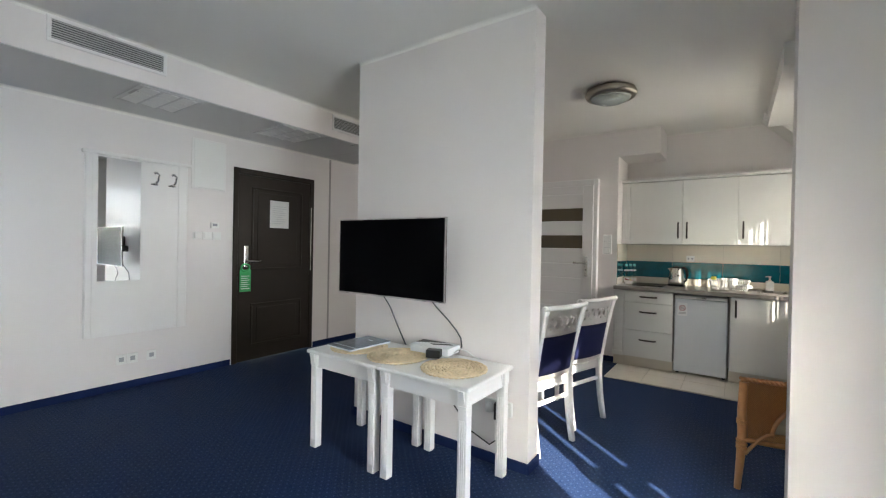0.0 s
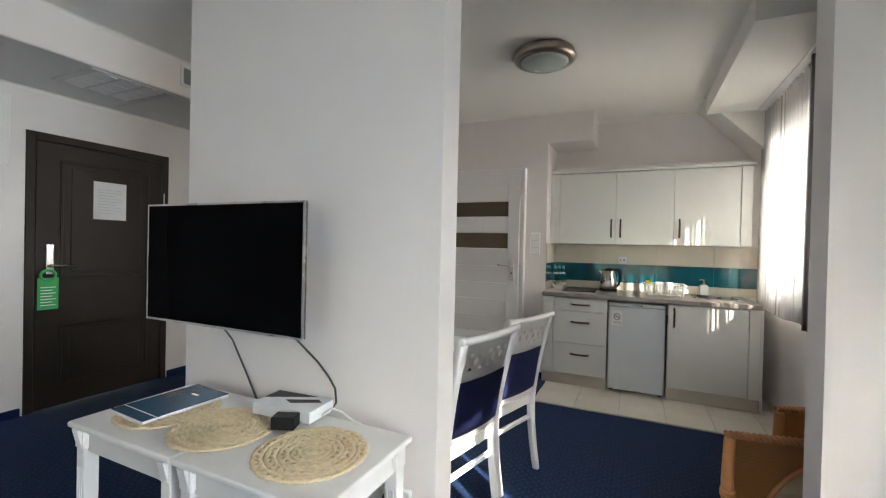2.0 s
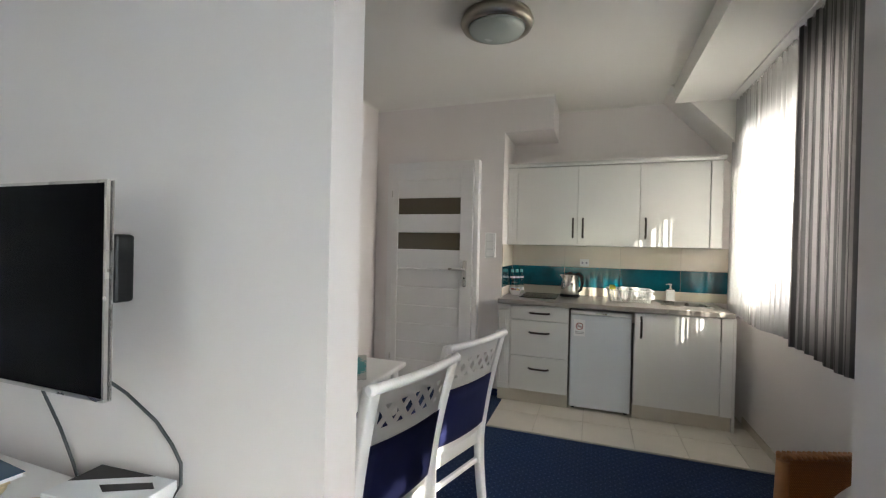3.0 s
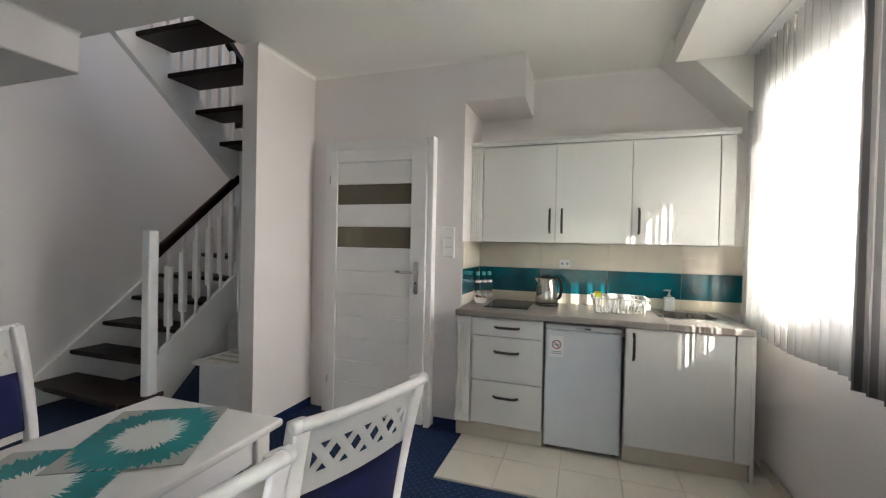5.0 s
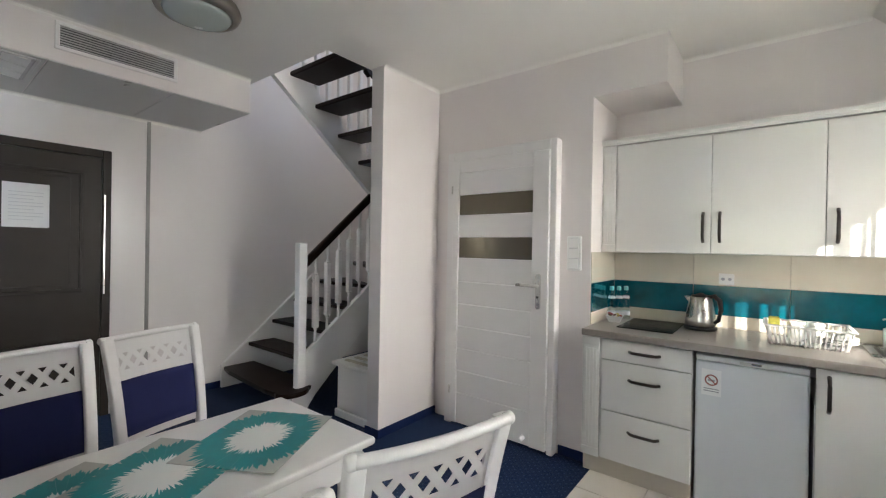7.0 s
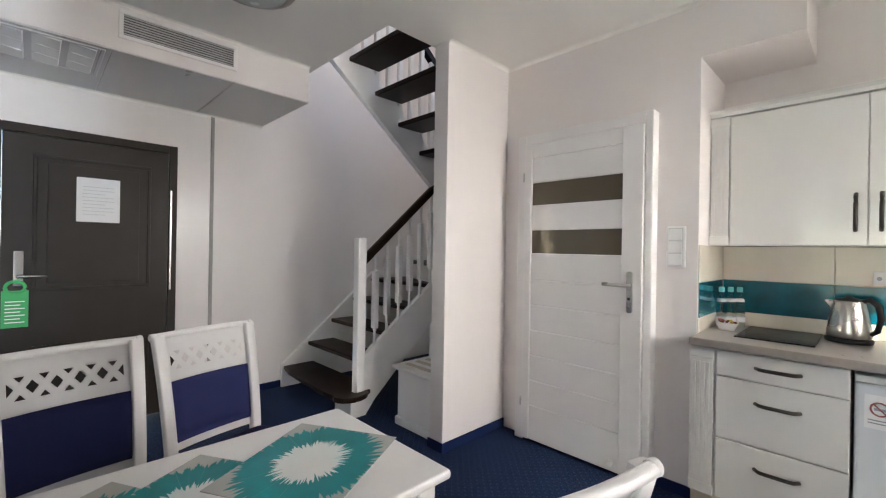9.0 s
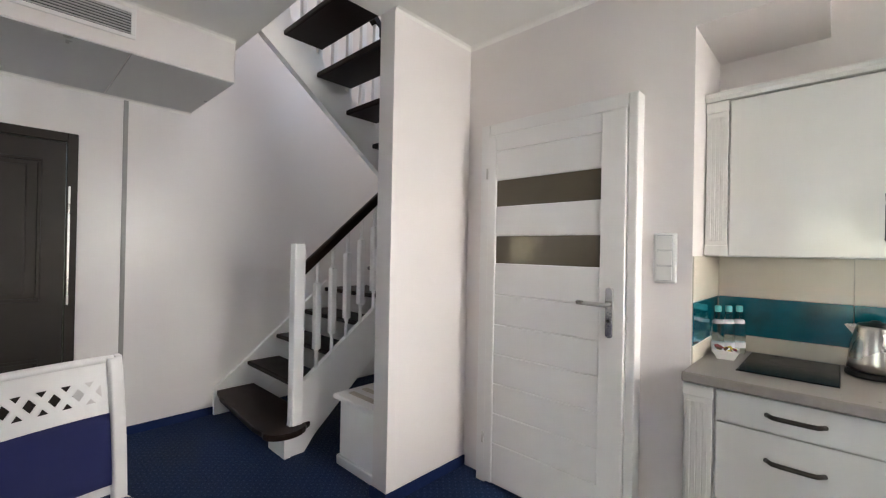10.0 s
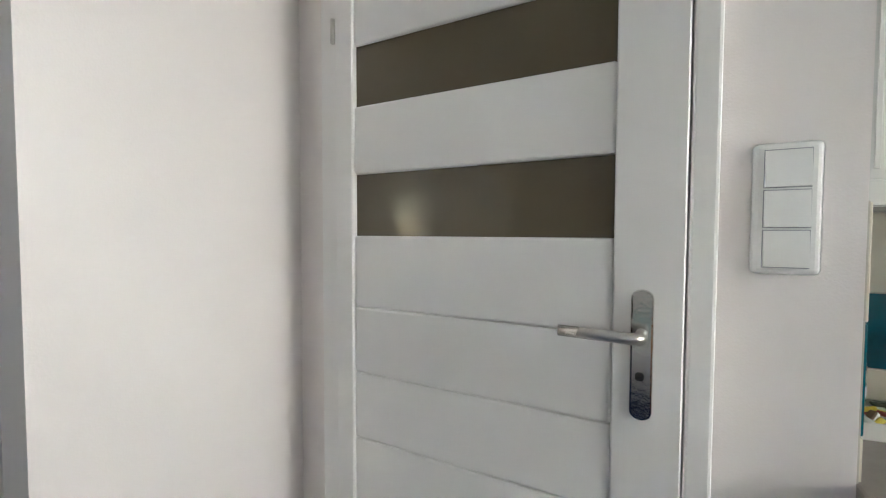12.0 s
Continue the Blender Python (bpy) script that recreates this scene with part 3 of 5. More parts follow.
# ---- stairs ----
RISE, GO = 0.195, 0.245
def staircase():
    st = thing("staircase", pose(0, 0, 0), "open white staircase with dark stained wooden treads", "staircase", kind="structure")
    x0, x1 = LX + 0.035, -3.07
    TH = 0.038

    def tread(poly, n):
        m = Mesh().prism(poly, "z", n * RISE - TH, n * RISE)
        es = [e for e in m.bm.edges if abs(e.verts[0].co.z - e.verts[1].co.z) < 1e-5]
        bmesh.ops.bevel(m.bm, geom=es, offset=0.009, segments=2, affect="EDGES", profile=0.5)
        part("tread", m, TREAD, st)

    # first tread, with a rounded nose round the newel
    nose = [(x0, 4.46), (x0, 4.17), (-3.9, 4.13), (-3.2, 4.09)]
    nose += [(-3.04 + 0.11 * math.cos(a), 4.23 + 0.14 * math.sin(a)) for a in (radians(-110 + 20 * k) for k in range(10))]
    nose += [(-3.07, 4.46)]
    tread(nose, 1)
    for n in (2, 3, 4):
        y = 4.16 + (n - 1) * GO
        tread([(x0, y + GO + 0.03), (x0, y), (x1, y), (x1, y + GO + 0.03)], n)
    # winders
    c = (-3.05, 5.12)
    yb, xr = SY - 0.03, -2.33
    ring = [(x0, 5.12), (x0, 5.62), (-3.72, yb), (-3.05, yb), (-2.38, yb), (xr, 5.62), (xr, 5.12)]
    for k, n in zip(range(5), range(5, 10)):
        a, b = ring[k], ring[k + 1]
        poly = [(c[0] - 0.03, c[1]), a, b, (c[0] + 0.03, c[1] + 0.02)]
        tread(poly, n)
    # upper flight back towards the room
    for n in range(10, 15):
        y = 5.11 - (n - 10) * 0.235
        tread([(-3.04, y), (xr, y), (xr, y + 0.27), (-3.04, y + 0.27)], n)

    def stringer(x, xa, y0, z0, y1, z1, up, down):
        part("stringer", Mesh().prism([(y0, z0 - down), (y1, z1 - down), (y1, z1 + up), (y0, z0 + up)], "x", x, xa), WHITE, st)

    s = 0.78
    # wall stringer, cut plumb at its foot
    part("stringer", Mesh().prism([(4.15, 0), (4.42, 0), (5.15, 0.57), (5.15, 1.04), (4.4, 0.41), (4.15, 0.21)], "x", LX, LX + 0.035), WHITE, st)
    part("stringer", Mesh().prism([(4.25, 0), (4.36, 0), (4.44, 0.10), (5.1, 0.70), (5.1, 1.04), (4.30, 0.43), (4.25, 0.16)], "x", -3.07, -3.03), WHITE, st)
    part("riser_block", Mesh().prism([(-3.25, 4.22), (-3.02, 4.22), (-3.02, 4.26), (-3.25, 4.26)], "z", 0, 0.157), WHITE, st)
    part("stringer", Mesh().prism([(4.0, 2.69), (5.13, 1.78), (5.13, 2.08), (4.0, 2.99)], "x", -3.09, -3.04), WHITE, st)
    part("stringer", Mesh().prism([(4.4, 2.37), (5.13, 1.78), (5.13, 2.08), (4.4, 2.67)], "x", -2.33, -2.31), WHITE, st)
    # newel and middle post
    part("newel_post", Mesh().box(-3.085, -3.01, 4.265, 4.338, RISE, 1.375, 0.008, 2), WHITE, st)
    part("newel_post", Mesh().box(-3.10, -3.01, 5.08, 5.17, 0, 2.3, 0.006), WHITE, st)
    # handrail
    # balusters and rail of the upper flight
    for k in range(9):
        y = 4.08 + 0.118 * k
        z = 2.08 + (5.13 - y) * 0.805
        part("baluster", Mesh().box(-3.085, -3.045, y - 0.02, y + 0.02, z - 0.02, z + 0.80, 0.007, 2), WHITE, st)
    part("handrail", Mesh().prism([(4.02, 3.76), (5.13, 2.87), (5.13, 2.93), (4.02, 3.82)], "x", -3.095, -3.035), TREAD, st, "dark stained wooden handrail")
    m = Mesh().prism([(-3.085, 1.21), (-3.025, 1.21), (-3.025, 1.27), (-3.04, 1.285), (-3.07, 1.285), (-3.085, 1.27)], "y", 4.33, 5.08)
    for v in m.bm.verts:
        v.co.z += (v.co.y - 4.33) * 0.885 - 0.05
    part("handrail", m, TREAD, st, "dark stained wooden handrail")
    for k in range(6):
        y = 4.45 + 0.118 * k
        zb, zt = 0.43 + (y - 4.30) * 0.763 - 0.01, 1.17 + (y - 4.33) * 0.885
        L = zt - zb
        b = Mesh()
        b.lathe([(0.013, 0), (0.013, 0.10 * L), (0.010, 0.13 * L), (0.017, 0.17 * L)], 10, (-3.055, y, zb))
        b.box(-3.079, -3.031, y - 0.023, y + 0.023, zb + 0.17 * L, zb + 0.78 * L, 0.008, 2)
        b.lathe([(0.017, 0.78 * L), (0.010, 0.83 * L), (0.015, 0.87 * L), (0.012, L)], 10, (-3.055, y, zb))
        part("baluster", b, WHITE, st)
    # balustrade of the upper landing
    rail = Mesh().box(LX, -2.35, 3.90, 3.96, UP + 0.92, UP + 0.97, 0.01)
    rail.box(-2.30, -2.24, 3.96, SY, UP + 0.92, UP + 0.97, 0.01)
    part("landing_rail", rail, TREAD, st)
    for k in range(15):
        x = LX + 0.08 + 0.115 * k
        part("landing_baluster", Mesh().box(x - 0.02, x + 0.02, 3.91, 3.95, UP, UP + 0.92, 0.006), WHITE, st)
    for k in range(16):
        y = 4.05 + 0.125 * k
        part("landing_baluster", Mesh().box(-2.29, -2.25, y - 0.02, y + 0.02, UP, UP + 0.92, 0.006), WHITE, st)


staircase()


def vent_box():
    c = thing("grille_cabinet", pose(-2.755, 4.43, 0), "low white cabinet with a slatted top under the stairs", "cabinet")
    part("body", Mesh().box(0.015, 0.44, 0.015, 0.5, 0.05, 0.41, 0.004).box(0, 0.44, 0, 0.5, 0, 0.06, 0.008, 2), WHITE, c)
    part("top", Mesh().box(-0.02, 0.44, -0.02, 0.5, 0.41, 0.44, 0.008, 2), WHITE, c)
    for k in range(4):
        part("slat", Mesh().box(0.05, 0.40, 0.05 + 0.1 * k, 0.09 + 0.1 * k, 0.438, 0.446, 0.002), PLINTH, c)


vent_box()


# ---- kitchen ----
def floor_tiles():
    f = structure("tiled_floor", Mesh().box(-0.885, RX, 4.345, NY, 0.0, 0.006), GROUT, "beige floor tiles in front of the kitchen", "floor")
    xs = (-0.885, -0.553, -0.216, 0.117, 0.433, 0.757, RX)
    ys = (4.345, 4.675, 5.0)
    for x0, x1 in zip(xs, xs[1:]):
        for y0, y1 in zip(ys, ys[1:]):
            o = link("tile", Mesh().box(0.002, x1 - x0 - 0.002, 0.002, y1 - y0 - 0.002, 0.006, 0.012, 0.002), FLOORTILE, f)
            o.location = (x0, y0, 0)


floor_tiles()


def handle(parent, c, length, upright, y):
    """A bowed bronze bar handle, seen from -y."""
    pts = []
    for k in range(9):
        u = k / 8 - 0.5
        off = -0.026 * (1 - (2 * u) ** 8) - 0.003
        pts.append((c[0], y + off, c[1] + u * length) if upright else (c[0] + u * length, y + off, c[1]))
    part("handle", Mesh().tube(pts, 0.0085, 8), BRONZE, parent, "dark bronze bow handle")


def front(parent, name, x0, x1, z0, z1, y, t=0.019):
    return part(name, Mesh().box(x0 + 0.0015, x1 - 0.0015, y, y + t, z0 + 0.0015, z1 - 0.0015, 0.003, 2), GLOSS, parent)


def fluted(parent, x0, x1, z0, z1, y, n=4, name="fluted_pilaster"):
    pil = part(name, Mesh().box(x0, x1, y, y + 0.018, z0, z1, 0.002), GLOSS, parent)
    w = (x1 - x0 - 0.02) / n
    for k in range(n):
        part("flute", Mesh().box(x0 + 0.012 + k * w, x0 + 0.005 + (k + 1) * w, y - 0.003, y, z0 + 0.07, z1 - 0.07, 0.0012), GLOSS, pil)
    for za in (z0, z1 - 0.05):
        part("block", Mesh().box(x0 - 0.003, x1 + 0.003, y - 0.004, y, za, za + 0.05, 0.002), GLOSS, pil)


def kitchen():
    yl, yu = 4.875, 5.20
    g = "kitchen units"
    c = thing("drawer_unit", pose(0, 0, 0), "white kitchen drawer unit with three drawers", "cabinet", g)
    part("body", Mesh().box(-0.925, -0.345, yl + 0.02, NY - 0.015, 0.12, 0.841), GLOSS, c)
    fluted(c, -0.925, -0.825, 0.12, 0.838, yl, 4)
    for z0, z1, zh in ((0.715, 0.836, 0.778), (0.415, 0.712, 0.615), (0.123, 0.412, 0.315)):
        d = front(c, "drawer", -0.815, -0.345, z0, z1, yl)
        handle(d, (-0.578, zh), 0.16, False, yl)
    part("plinth", Mesh().box(-0.925, -0.345, yl + 0.035, yl + 0.05, 0.012, 0.12), PLINTH, c)
    c = thing("sink_unit", pose(0, 0, 0), "white kitchen base unit with one door", "cabinet", g)
    part("body", Mesh().box(0.14, 0.79, yl + 0.02, NY - 0.015, 0.12, 0.66), GLOSS, c)
    d = front(c, "door", 0.142, 0.715, 0.123, 0.838, yl)
    handle(d, (0.188, 0.727), 0.16, True, yl)
    part("end_post", Mesh().box(0.72, 0.795, yl, yl + 0.018, 0.12, 0.838, 0.003), GLOSS, c)
    part("side_filler", Mesh().box(0.797, 0.815, yl + 0.01, yl + 0.6, 0.0, 0.84), GLOSS, c)
    part("plinth", Mesh().box(0.14, 0.795, yl + 0.035, yl + 0.05, 0.012, 0.12), PLINTH, c)
    # worktop with a cut-out for the basin
    yw = yl - 0.022
    m = Mesh()
    m.box(-0.93, 0.37, yw, NY, 0.842, 0.882, 0.006, 2).box(0.70, 0.80, yw, NY, 0.842, 0.882, 0.006, 2)
    m.box(0.37, 0.70, yw, 5.06, 0.842, 0.882, 0.004).box(0.37, 0.70, 5.40, NY, 0.842, 0.882, 0.004)
    tagged(link("worktop", m, COUNTER), "grey brown laminate kitchen worktop with an inset sink", "worktop")
    # upper cabinets, one thing each
    doors = ((-0.835, -0.305, -0.345), (-0.305, 0.19, -0.262), (0.19, 0.70, 0.235))
    for i, (x0, x1, hx) in enumerate(doors):
        c = thing("wall_cabinet", pose(0, 0, 0), "white wall-hung kitchen cabinet with a closed door", "cabinet", "wall cabinets")
        part("body", Mesh().box(x0 if i else -0.925, x1 if i < 2 else 0.79, yu + 0.02, NY - 0.015, 1.345, 2.05), GLOSS, c)
        d = front(c, "door", x0, x1, 1.347, 2.045, yu)
        handle(d, (hx, 1.502), 0.17, True, yu)
        if i == 0:
            fluted(c, -0.925, -0.84, 1.347, 2.048, yu, 4)
        if i == 2:
            part("end_post", Mesh().box(0.704, 0.788, yu, yu + 0.018, 1.347, 2.048, 0.003), GLOSS, c)
    m = Mesh().prism([(yu - 0.022, 2.086), (yu - 0.022, 2.066), (yu - 0.008, 2.052), (NY - 0.01, 2.052), (NY - 0.01, 2.086)], "x", -0.928, 0.805)
    tagged(link("cornice", m, GLOSS), "white moulded cornice on the wall cabinets", "cornice")
    # wall tiles
    def tiled(name, m4, length, cuts):
        t = thing(name, m4, "beige wall tiles with a teal tile band", "wall tiles", kind="structure")
        part("grout", Mesh().box(0, length, 0, 0.004, 0.882, 1.345), GROUT, t)
        for a, b in zip(cuts, cuts[1:]):
            part("tile", Mesh().box(a + 0.001, b - 0.001, -0.004, 0.003, 0.884, 0.958, 0.0015), BEIGE, t)
            part("tile", Mesh().box(a + 0.001, b - 0.001, -0.004, 0.003, 0.961, 1.146, 0.0015), TEAL, t, "glossy teal tile")
            part("tile", Mesh().box(a + 0.001, b - 0.001, -0.004, 0.003, 1.149, 1.343, 0.0015), BEIGE, t)
    tiled("wall_tiles_back", pose(-0.93, NY - 0.004, 0), 1.86, (0.0, 0.01, 0.505, 0.995, 1.485, 1.86))
    tiled("wall_tiles_side", pose(-0.93 + 0.004, DY + 0.005, 0, 0, 0, 90), 0.49, (0.0, 0.49))
    tiled("wall_tiles_window", pose(RX - 0.004, NY - 0.005, 0, 0, 0, -90), 0.5, (0.0, 0.01, 0.5))


kitchen()


def fridge():
    f = thing("fridge", pose(-0.333, 4.905, 0.012), "small white under-counter fridge, door closed", "fridge")
    part("body", Mesh().box(0.002, 0.458, 0.05, 0.55, 0.02, 0.795, 0.004), FRIDGE, f)
    d = part("door", Mesh().box(0, 0.46, 0, 0.046, 0.022, 0.775, 0.012, 3), FRIDGE, f)
    part("top_trim", Mesh().box(0, 0.46, 0.002, 0.05, 0.778, 0.808, 0.006, 2), PLASTIC, f)
    part("door_grip", Mesh().box(0.19, 0.28, -0.003, 0.003, 0.785, 0.797, 0.002), STEEL, f)
    for x in (0.03, 0.43):
        part("foot", Mesh().lathe([(0.016, 0), (0.016, 0.022)], 12, (x, 0.06, 0)), BLACK, f)
    s = part("sticker", Mesh().box(0.028, 0.115, -0.001, 0.0005, 0.60, 0.735), PAPER, d, "paper sticker with a red prohibition sign")
    red = mat("red_ink", (0.35, 0.10, 0.09), 0.5)
    ring = Mesh().tube([(0.0715 + 0.026 * math.cos(a), -0.0015, 0.680 + 0.026 * math.sin(a)) for a in (2 * math.pi * k / 24 for k in range(24))], 0.0035, 6, True)
    ring.tube([(0.0715 - 0.019, -0.0015, 0.699), (0.0715 + 0.019, -0.0015, 0.661)], 0.003, 6)
    part("prohibition_ring", ring, red, s)
    part("pictogram", Mesh().box(0.0555, 0.0875, -0.002, -0.0005, 0.674, 0.684), INK, s)
    for z in (0.62, 0.632):
        part("text_line", Mesh().box(0.038, 0.105, -0.0016, -0.0008, z, z + 0.005), INK, s)


fridge()


# ---- tables ----
def side_table(m):
    t = thing("side_table", m, "white lacquered side table with fluted square legs", "table", "nested side tables")
    w, d, h = 0.595, 0.49, 0.615
    part("tabletop", Mesh().box(0, w, 0, d, h - 0.022, h, 0.008, 3), WHITE, t)
    a = 0.035
    part("apron", Mesh().box(a, w - a, a, a + 0.018, h - 0.11, h - 0.022), WHITE, t)
    part("apron", Mesh().box(a, w - a, d - a - 0.018, d - a, h - 0.11, h - 0.022), WHITE, t)
    part("apron", Mesh().box(a, a + 0.018, a + 0.018, d - a - 0.018, h - 0.11, h - 0.022), WHITE, t)
    part("apron", Mesh().box(w - a - 0.018, w - a, a + 0.018, d - a - 0.018, h - 0.11, h - 0.022), WHITE, t)
    for x in (0.022, w - 0.072):
        for y in (0.022, d - 0.072):
            l = Mesh().box(x, x + 0.05, y, y + 0.05, 0, h - 0.1, 0.003)
            for k in range(3):
                l.box(x + 0.009 + k * 0.012, x + 0.016 + k * 0.012, y - 0.003, y + 0.001, 0.05, h - 0.17, 0.001)
            l.box(x - 0.004, x + 0.054, y - 0.004, y + 0.054, h - 0.1, h - 0.022, 0.004)
            l.prism([(y - 0.004, h - 0.022), (y - 0.02, h - 0.024), (y - 0.012, h - 0.06), (y - 0.004, h - 0.09)], "x", x + 0.008, x + 0.042)
            part("leg", l, WHITE, t)
    return t


st = side_table(pose(-2.03, 1.64, 0))
copy_thing(st, pose(-1.43, 1.64, 0))


def dining_table():
    x0, x1, y0, y1, h = -1.64, -1.06, 2.345, 3.295, 0.72
    t = thing("dining_table", pose(x0, y0, 0), "white lacquered dining table with fluted legs", "table")
    w, d = x1 - x0, y1 - y0
    part("tabletop", Mesh().box(0, w, 0, d, h - 0.026, h, 0.01, 3), WHITE, t)
    a = 0.045
    for q in ((a, w - a, a, a + 0.02), (a, w - a, d - a - 0.02, d - a), (a, a + 0.02, a + 0.02, d - a - 0.02), (w - a - 0.02, w - a, a + 0.02, d - a - 0.02)):
        part("apron", Mesh().box(*q, h - 0.12, h - 0.026), WHITE, t)
    for x in (0.03, w - 0.09):
        for y in (0.03, d - 0.09):
            l = Mesh().box(x, x + 0.06, y, y + 0.06, 0, h - 0.026, 0.004)
            for k in range(3):
                l.box(x + 0.011 + k * 0.014, x + 0.019 + k * 0.014, y + 0.06, y + 0.064, 0.05, h - 0.15, 0.001)
                l.box(x + 0.06, x + 0.064, y + 0.011 + k * 0.014, y + 0.019 + k * 0.014, 0.05, h - 0.15, 0.001)
            part("leg", l, WHITE, t)


dining_table()


# ---- dining chairs ----
def dining_chair(m):
    c = thing("dining_chair", m, "white dining chair with navy upholstery and a lattice crest", "chair", "chairs round the table")
    W, TOP = 0.222, 0.935

    def back_y(z):
        """Rake of the back above the seat."""
        u = max(0.0, z - 0.42) / 0.51
        return -0.178 - 0.055 * u - 0.045 * u * u

    def post(sx):
        mm = Mesh()
        rings = []
        for k in range(17):
            z = (TOP - 0.012) * k / 16
            y = back_y(z) if z > 0.42 else -0.178 - 0.045 * (1 - z / 0.42) ** 2
            x = sx * (0.188 + 0.016 * max(0.0, z - 0.42) / 0.5)
            hw = 0.021 + 0.003 * max(0.0, z - 0.5) if z > 0.42 else 0.017 + 0.004 * z / 0.42
            hd = 0.020 if z > 0.42 else 0.017 + 0.003 * z / 0.42
            rings.append([mm.bm.verts.new((x + i * hw, y + j * hd, z)) for i, j in ((-1, -1), (1, -1), (1, 1), (-1, 1))])
        mm.bm.faces.new(rings[0][::-1])
        mm.bm.faces.new(rings[-1])
        for va, vb in zip(rings, rings[1:]):
            for i in range(4):
                mm.bm.faces.new((va[i], va[(i + 1) % 4], vb[(i + 1) % 4], vb[i]))
        bmesh.ops.recalc_face_normals(mm.bm, faces=mm.bm.faces[:])
        es = [e for e in mm.bm.edges if abs(e.verts[0].co.z - e.verts[1].co.z) > 0.03]
        bmesh.ops.bevel(mm.bm, geom=es, offset=0.007, segments=2, affect="EDGES", profile=0.5)
        for f in mm.bm.faces:
            f.smooth = len(f.verts) == 4
        part("back_leg", mm, WHITE, c)

    post(-1)
    post(1)

    def bow(x):
        return -0.024 * (1 - (x / W) ** 2)

    def slab(x0, x1, z0, z1, thick, nx=10, nz=3, slant=0.0):
        """A curved board of the back, centred on its surface; slant shifts its top sideways."""
        def fn(u, v):
            x, z = x0 + (x1 - x0) * u + slant * v, z0 + (z1 - z0) * v
            return Vector((x, back_y(z) + bow(x), z))
        b = Mesh().sheet(fn, nx, nz, thick, smooth=False)
        d = sum(v.co.y - back_y(v.co.z) - bow(v.co.x) for v in b.bm.verts) / len(b.bm.verts)
        for v in b.bm.verts:
            v.co.y -= d
        return b
    # crest board, its slim roll along the back edge and the turned collars
    part("crest_board", slab(-W + 0.02, W - 0.02, 0.850, TOP - 0.004, 0.03, 12, 6), WHITE, c)
    zr = TOP - 0.019
    yr = back_y(TOP) - 0.004
    xs = [-W + 2 * W * k / 16 for k in range(17)]
    roll = Mesh().tube([(x, yr + bow(x) * 0.9, zr) for x in xs], 0.0150, 14)
    part("crest_rail", roll, WHITE, c)
    for sx in (-1, 1):
        collar = Mesh().tube([(sx * (W - 0.016), yr, zr), (sx * (W - 0.012), yr, zr), (sx * (W + 0.003), yr, zr), (sx * (W + 0.008), yr, zr)], [0.0152, 0.0168, 0.0168, 0.012], 14)
        part("collar", collar, WHITE, c)
    part("back_rail", slab(-W + 0.04, W - 0.04, 0.728, 0.776, 0.03), WHITE, c)
    part("back_rail", slab(-W + 0.04, W - 0.04, 0.452, 0.490, 0.03), WHITE, c)
    # pierced lattice of five crosses between solid margins
    LZ0, LZ1, E = 0.772, 0.854, W - 0.062
    for sx in (-1, 1):
        part("lattice_margin", slab(min(sx * E, sx * (W - 0.03)), max(sx * E, sx * (W - 0.03)), LZ0, LZ1, 0.03, 3, 3), WHITE, c)
    n = 5
    cell = 2 * E / n
    for k in range(n):
        x = -E + cell * k
        part("lattice_strip", slab(x - 0.015, x + 0.015, LZ0, LZ1, 0.028, 2, 4, cell), WHITE, c)
        part("lattice_strip", slab(x + cell - 0.015, x + cell + 0.015, LZ0, LZ1, 0.0285, 2, 4, -cell), WHITE, c)
    # upholstered back
    zb0, zb1 = 0.486, 0.733

    def pad(sgn):
        def fn(u, v):
            x = (u - 0.5) * 2 * (W - 0.046)
            z = zb0 + (zb1 - zb0) * v
            puff = 0.012 * (1 - (2 * u - 1) ** 8) * (1 - (2 * v - 1) ** 8)
            return Vector((x, back_y(z) + bow(x) + sgn * (0.008 + puff), z))
        return fn
    part("back_pad", Mesh().sheet(pad(1), 14, 8, 0.006).sheet(pad(-1), 14, 8, 0.006), BLUEPAD, c, "navy blue upholstered back pad")
    # seat
    part("seat_frame", Mesh().box(-0.215, 0.215, -0.18, 0.235, 0.375, 0.435, 0.008, 2), WHITE, c)

    def seat(u, v):
        x, y = (u - 0.5) * 2 * 0.21, -0.14 + 0.37 * v
        return Vector((x, y, 0.435 + 0.04 * ((1 - (2 * u - 1) ** 6) * (1 - (2 * v - 1) ** 6)) ** 0.5))
    part("seat_pad", Mesh().sheet(seat, 16, 16, 0.01), BLUEPAD, c, "navy blue upholstered seat pad")
    part("stretcher", Mesh().box(-0.175, 0.175, -0.185, -0.165, 0.285, 0.31, 0.004), WHITE, c)
    for sx in (-1, 1):
        x = sx * 0.19
        l = Mesh().box(x - 0.022, x + 0.022, 0.185, 0.229, 0.30, 0.376, 0.004)
        l.lathe([(0.011, 0), (0.016, 0.02), (0.022, 0.27), (0.018, 0.285), (0.024, 0.305)], 12, (x, 0.207, 0))
        part("front_leg", l, WHITE, c)
    return c


ch = dining_chair(pose(-0.897, 3.172, 0, 0, 0, 72.5))
copy_thing(ch, pose(-0.960, 2.635, 0, 0, 0, 75.5))
copy_thing(ch, pose(-2.13, 3.134, 0, 0, 0, -75))
copy_thing(ch, pose(-2.03, 2.645, 0, 0, 0, -79))


# ---- television ----
CABLE = mat("dark_grey_cable", (0.06, 0.065, 0.07), 0.5)


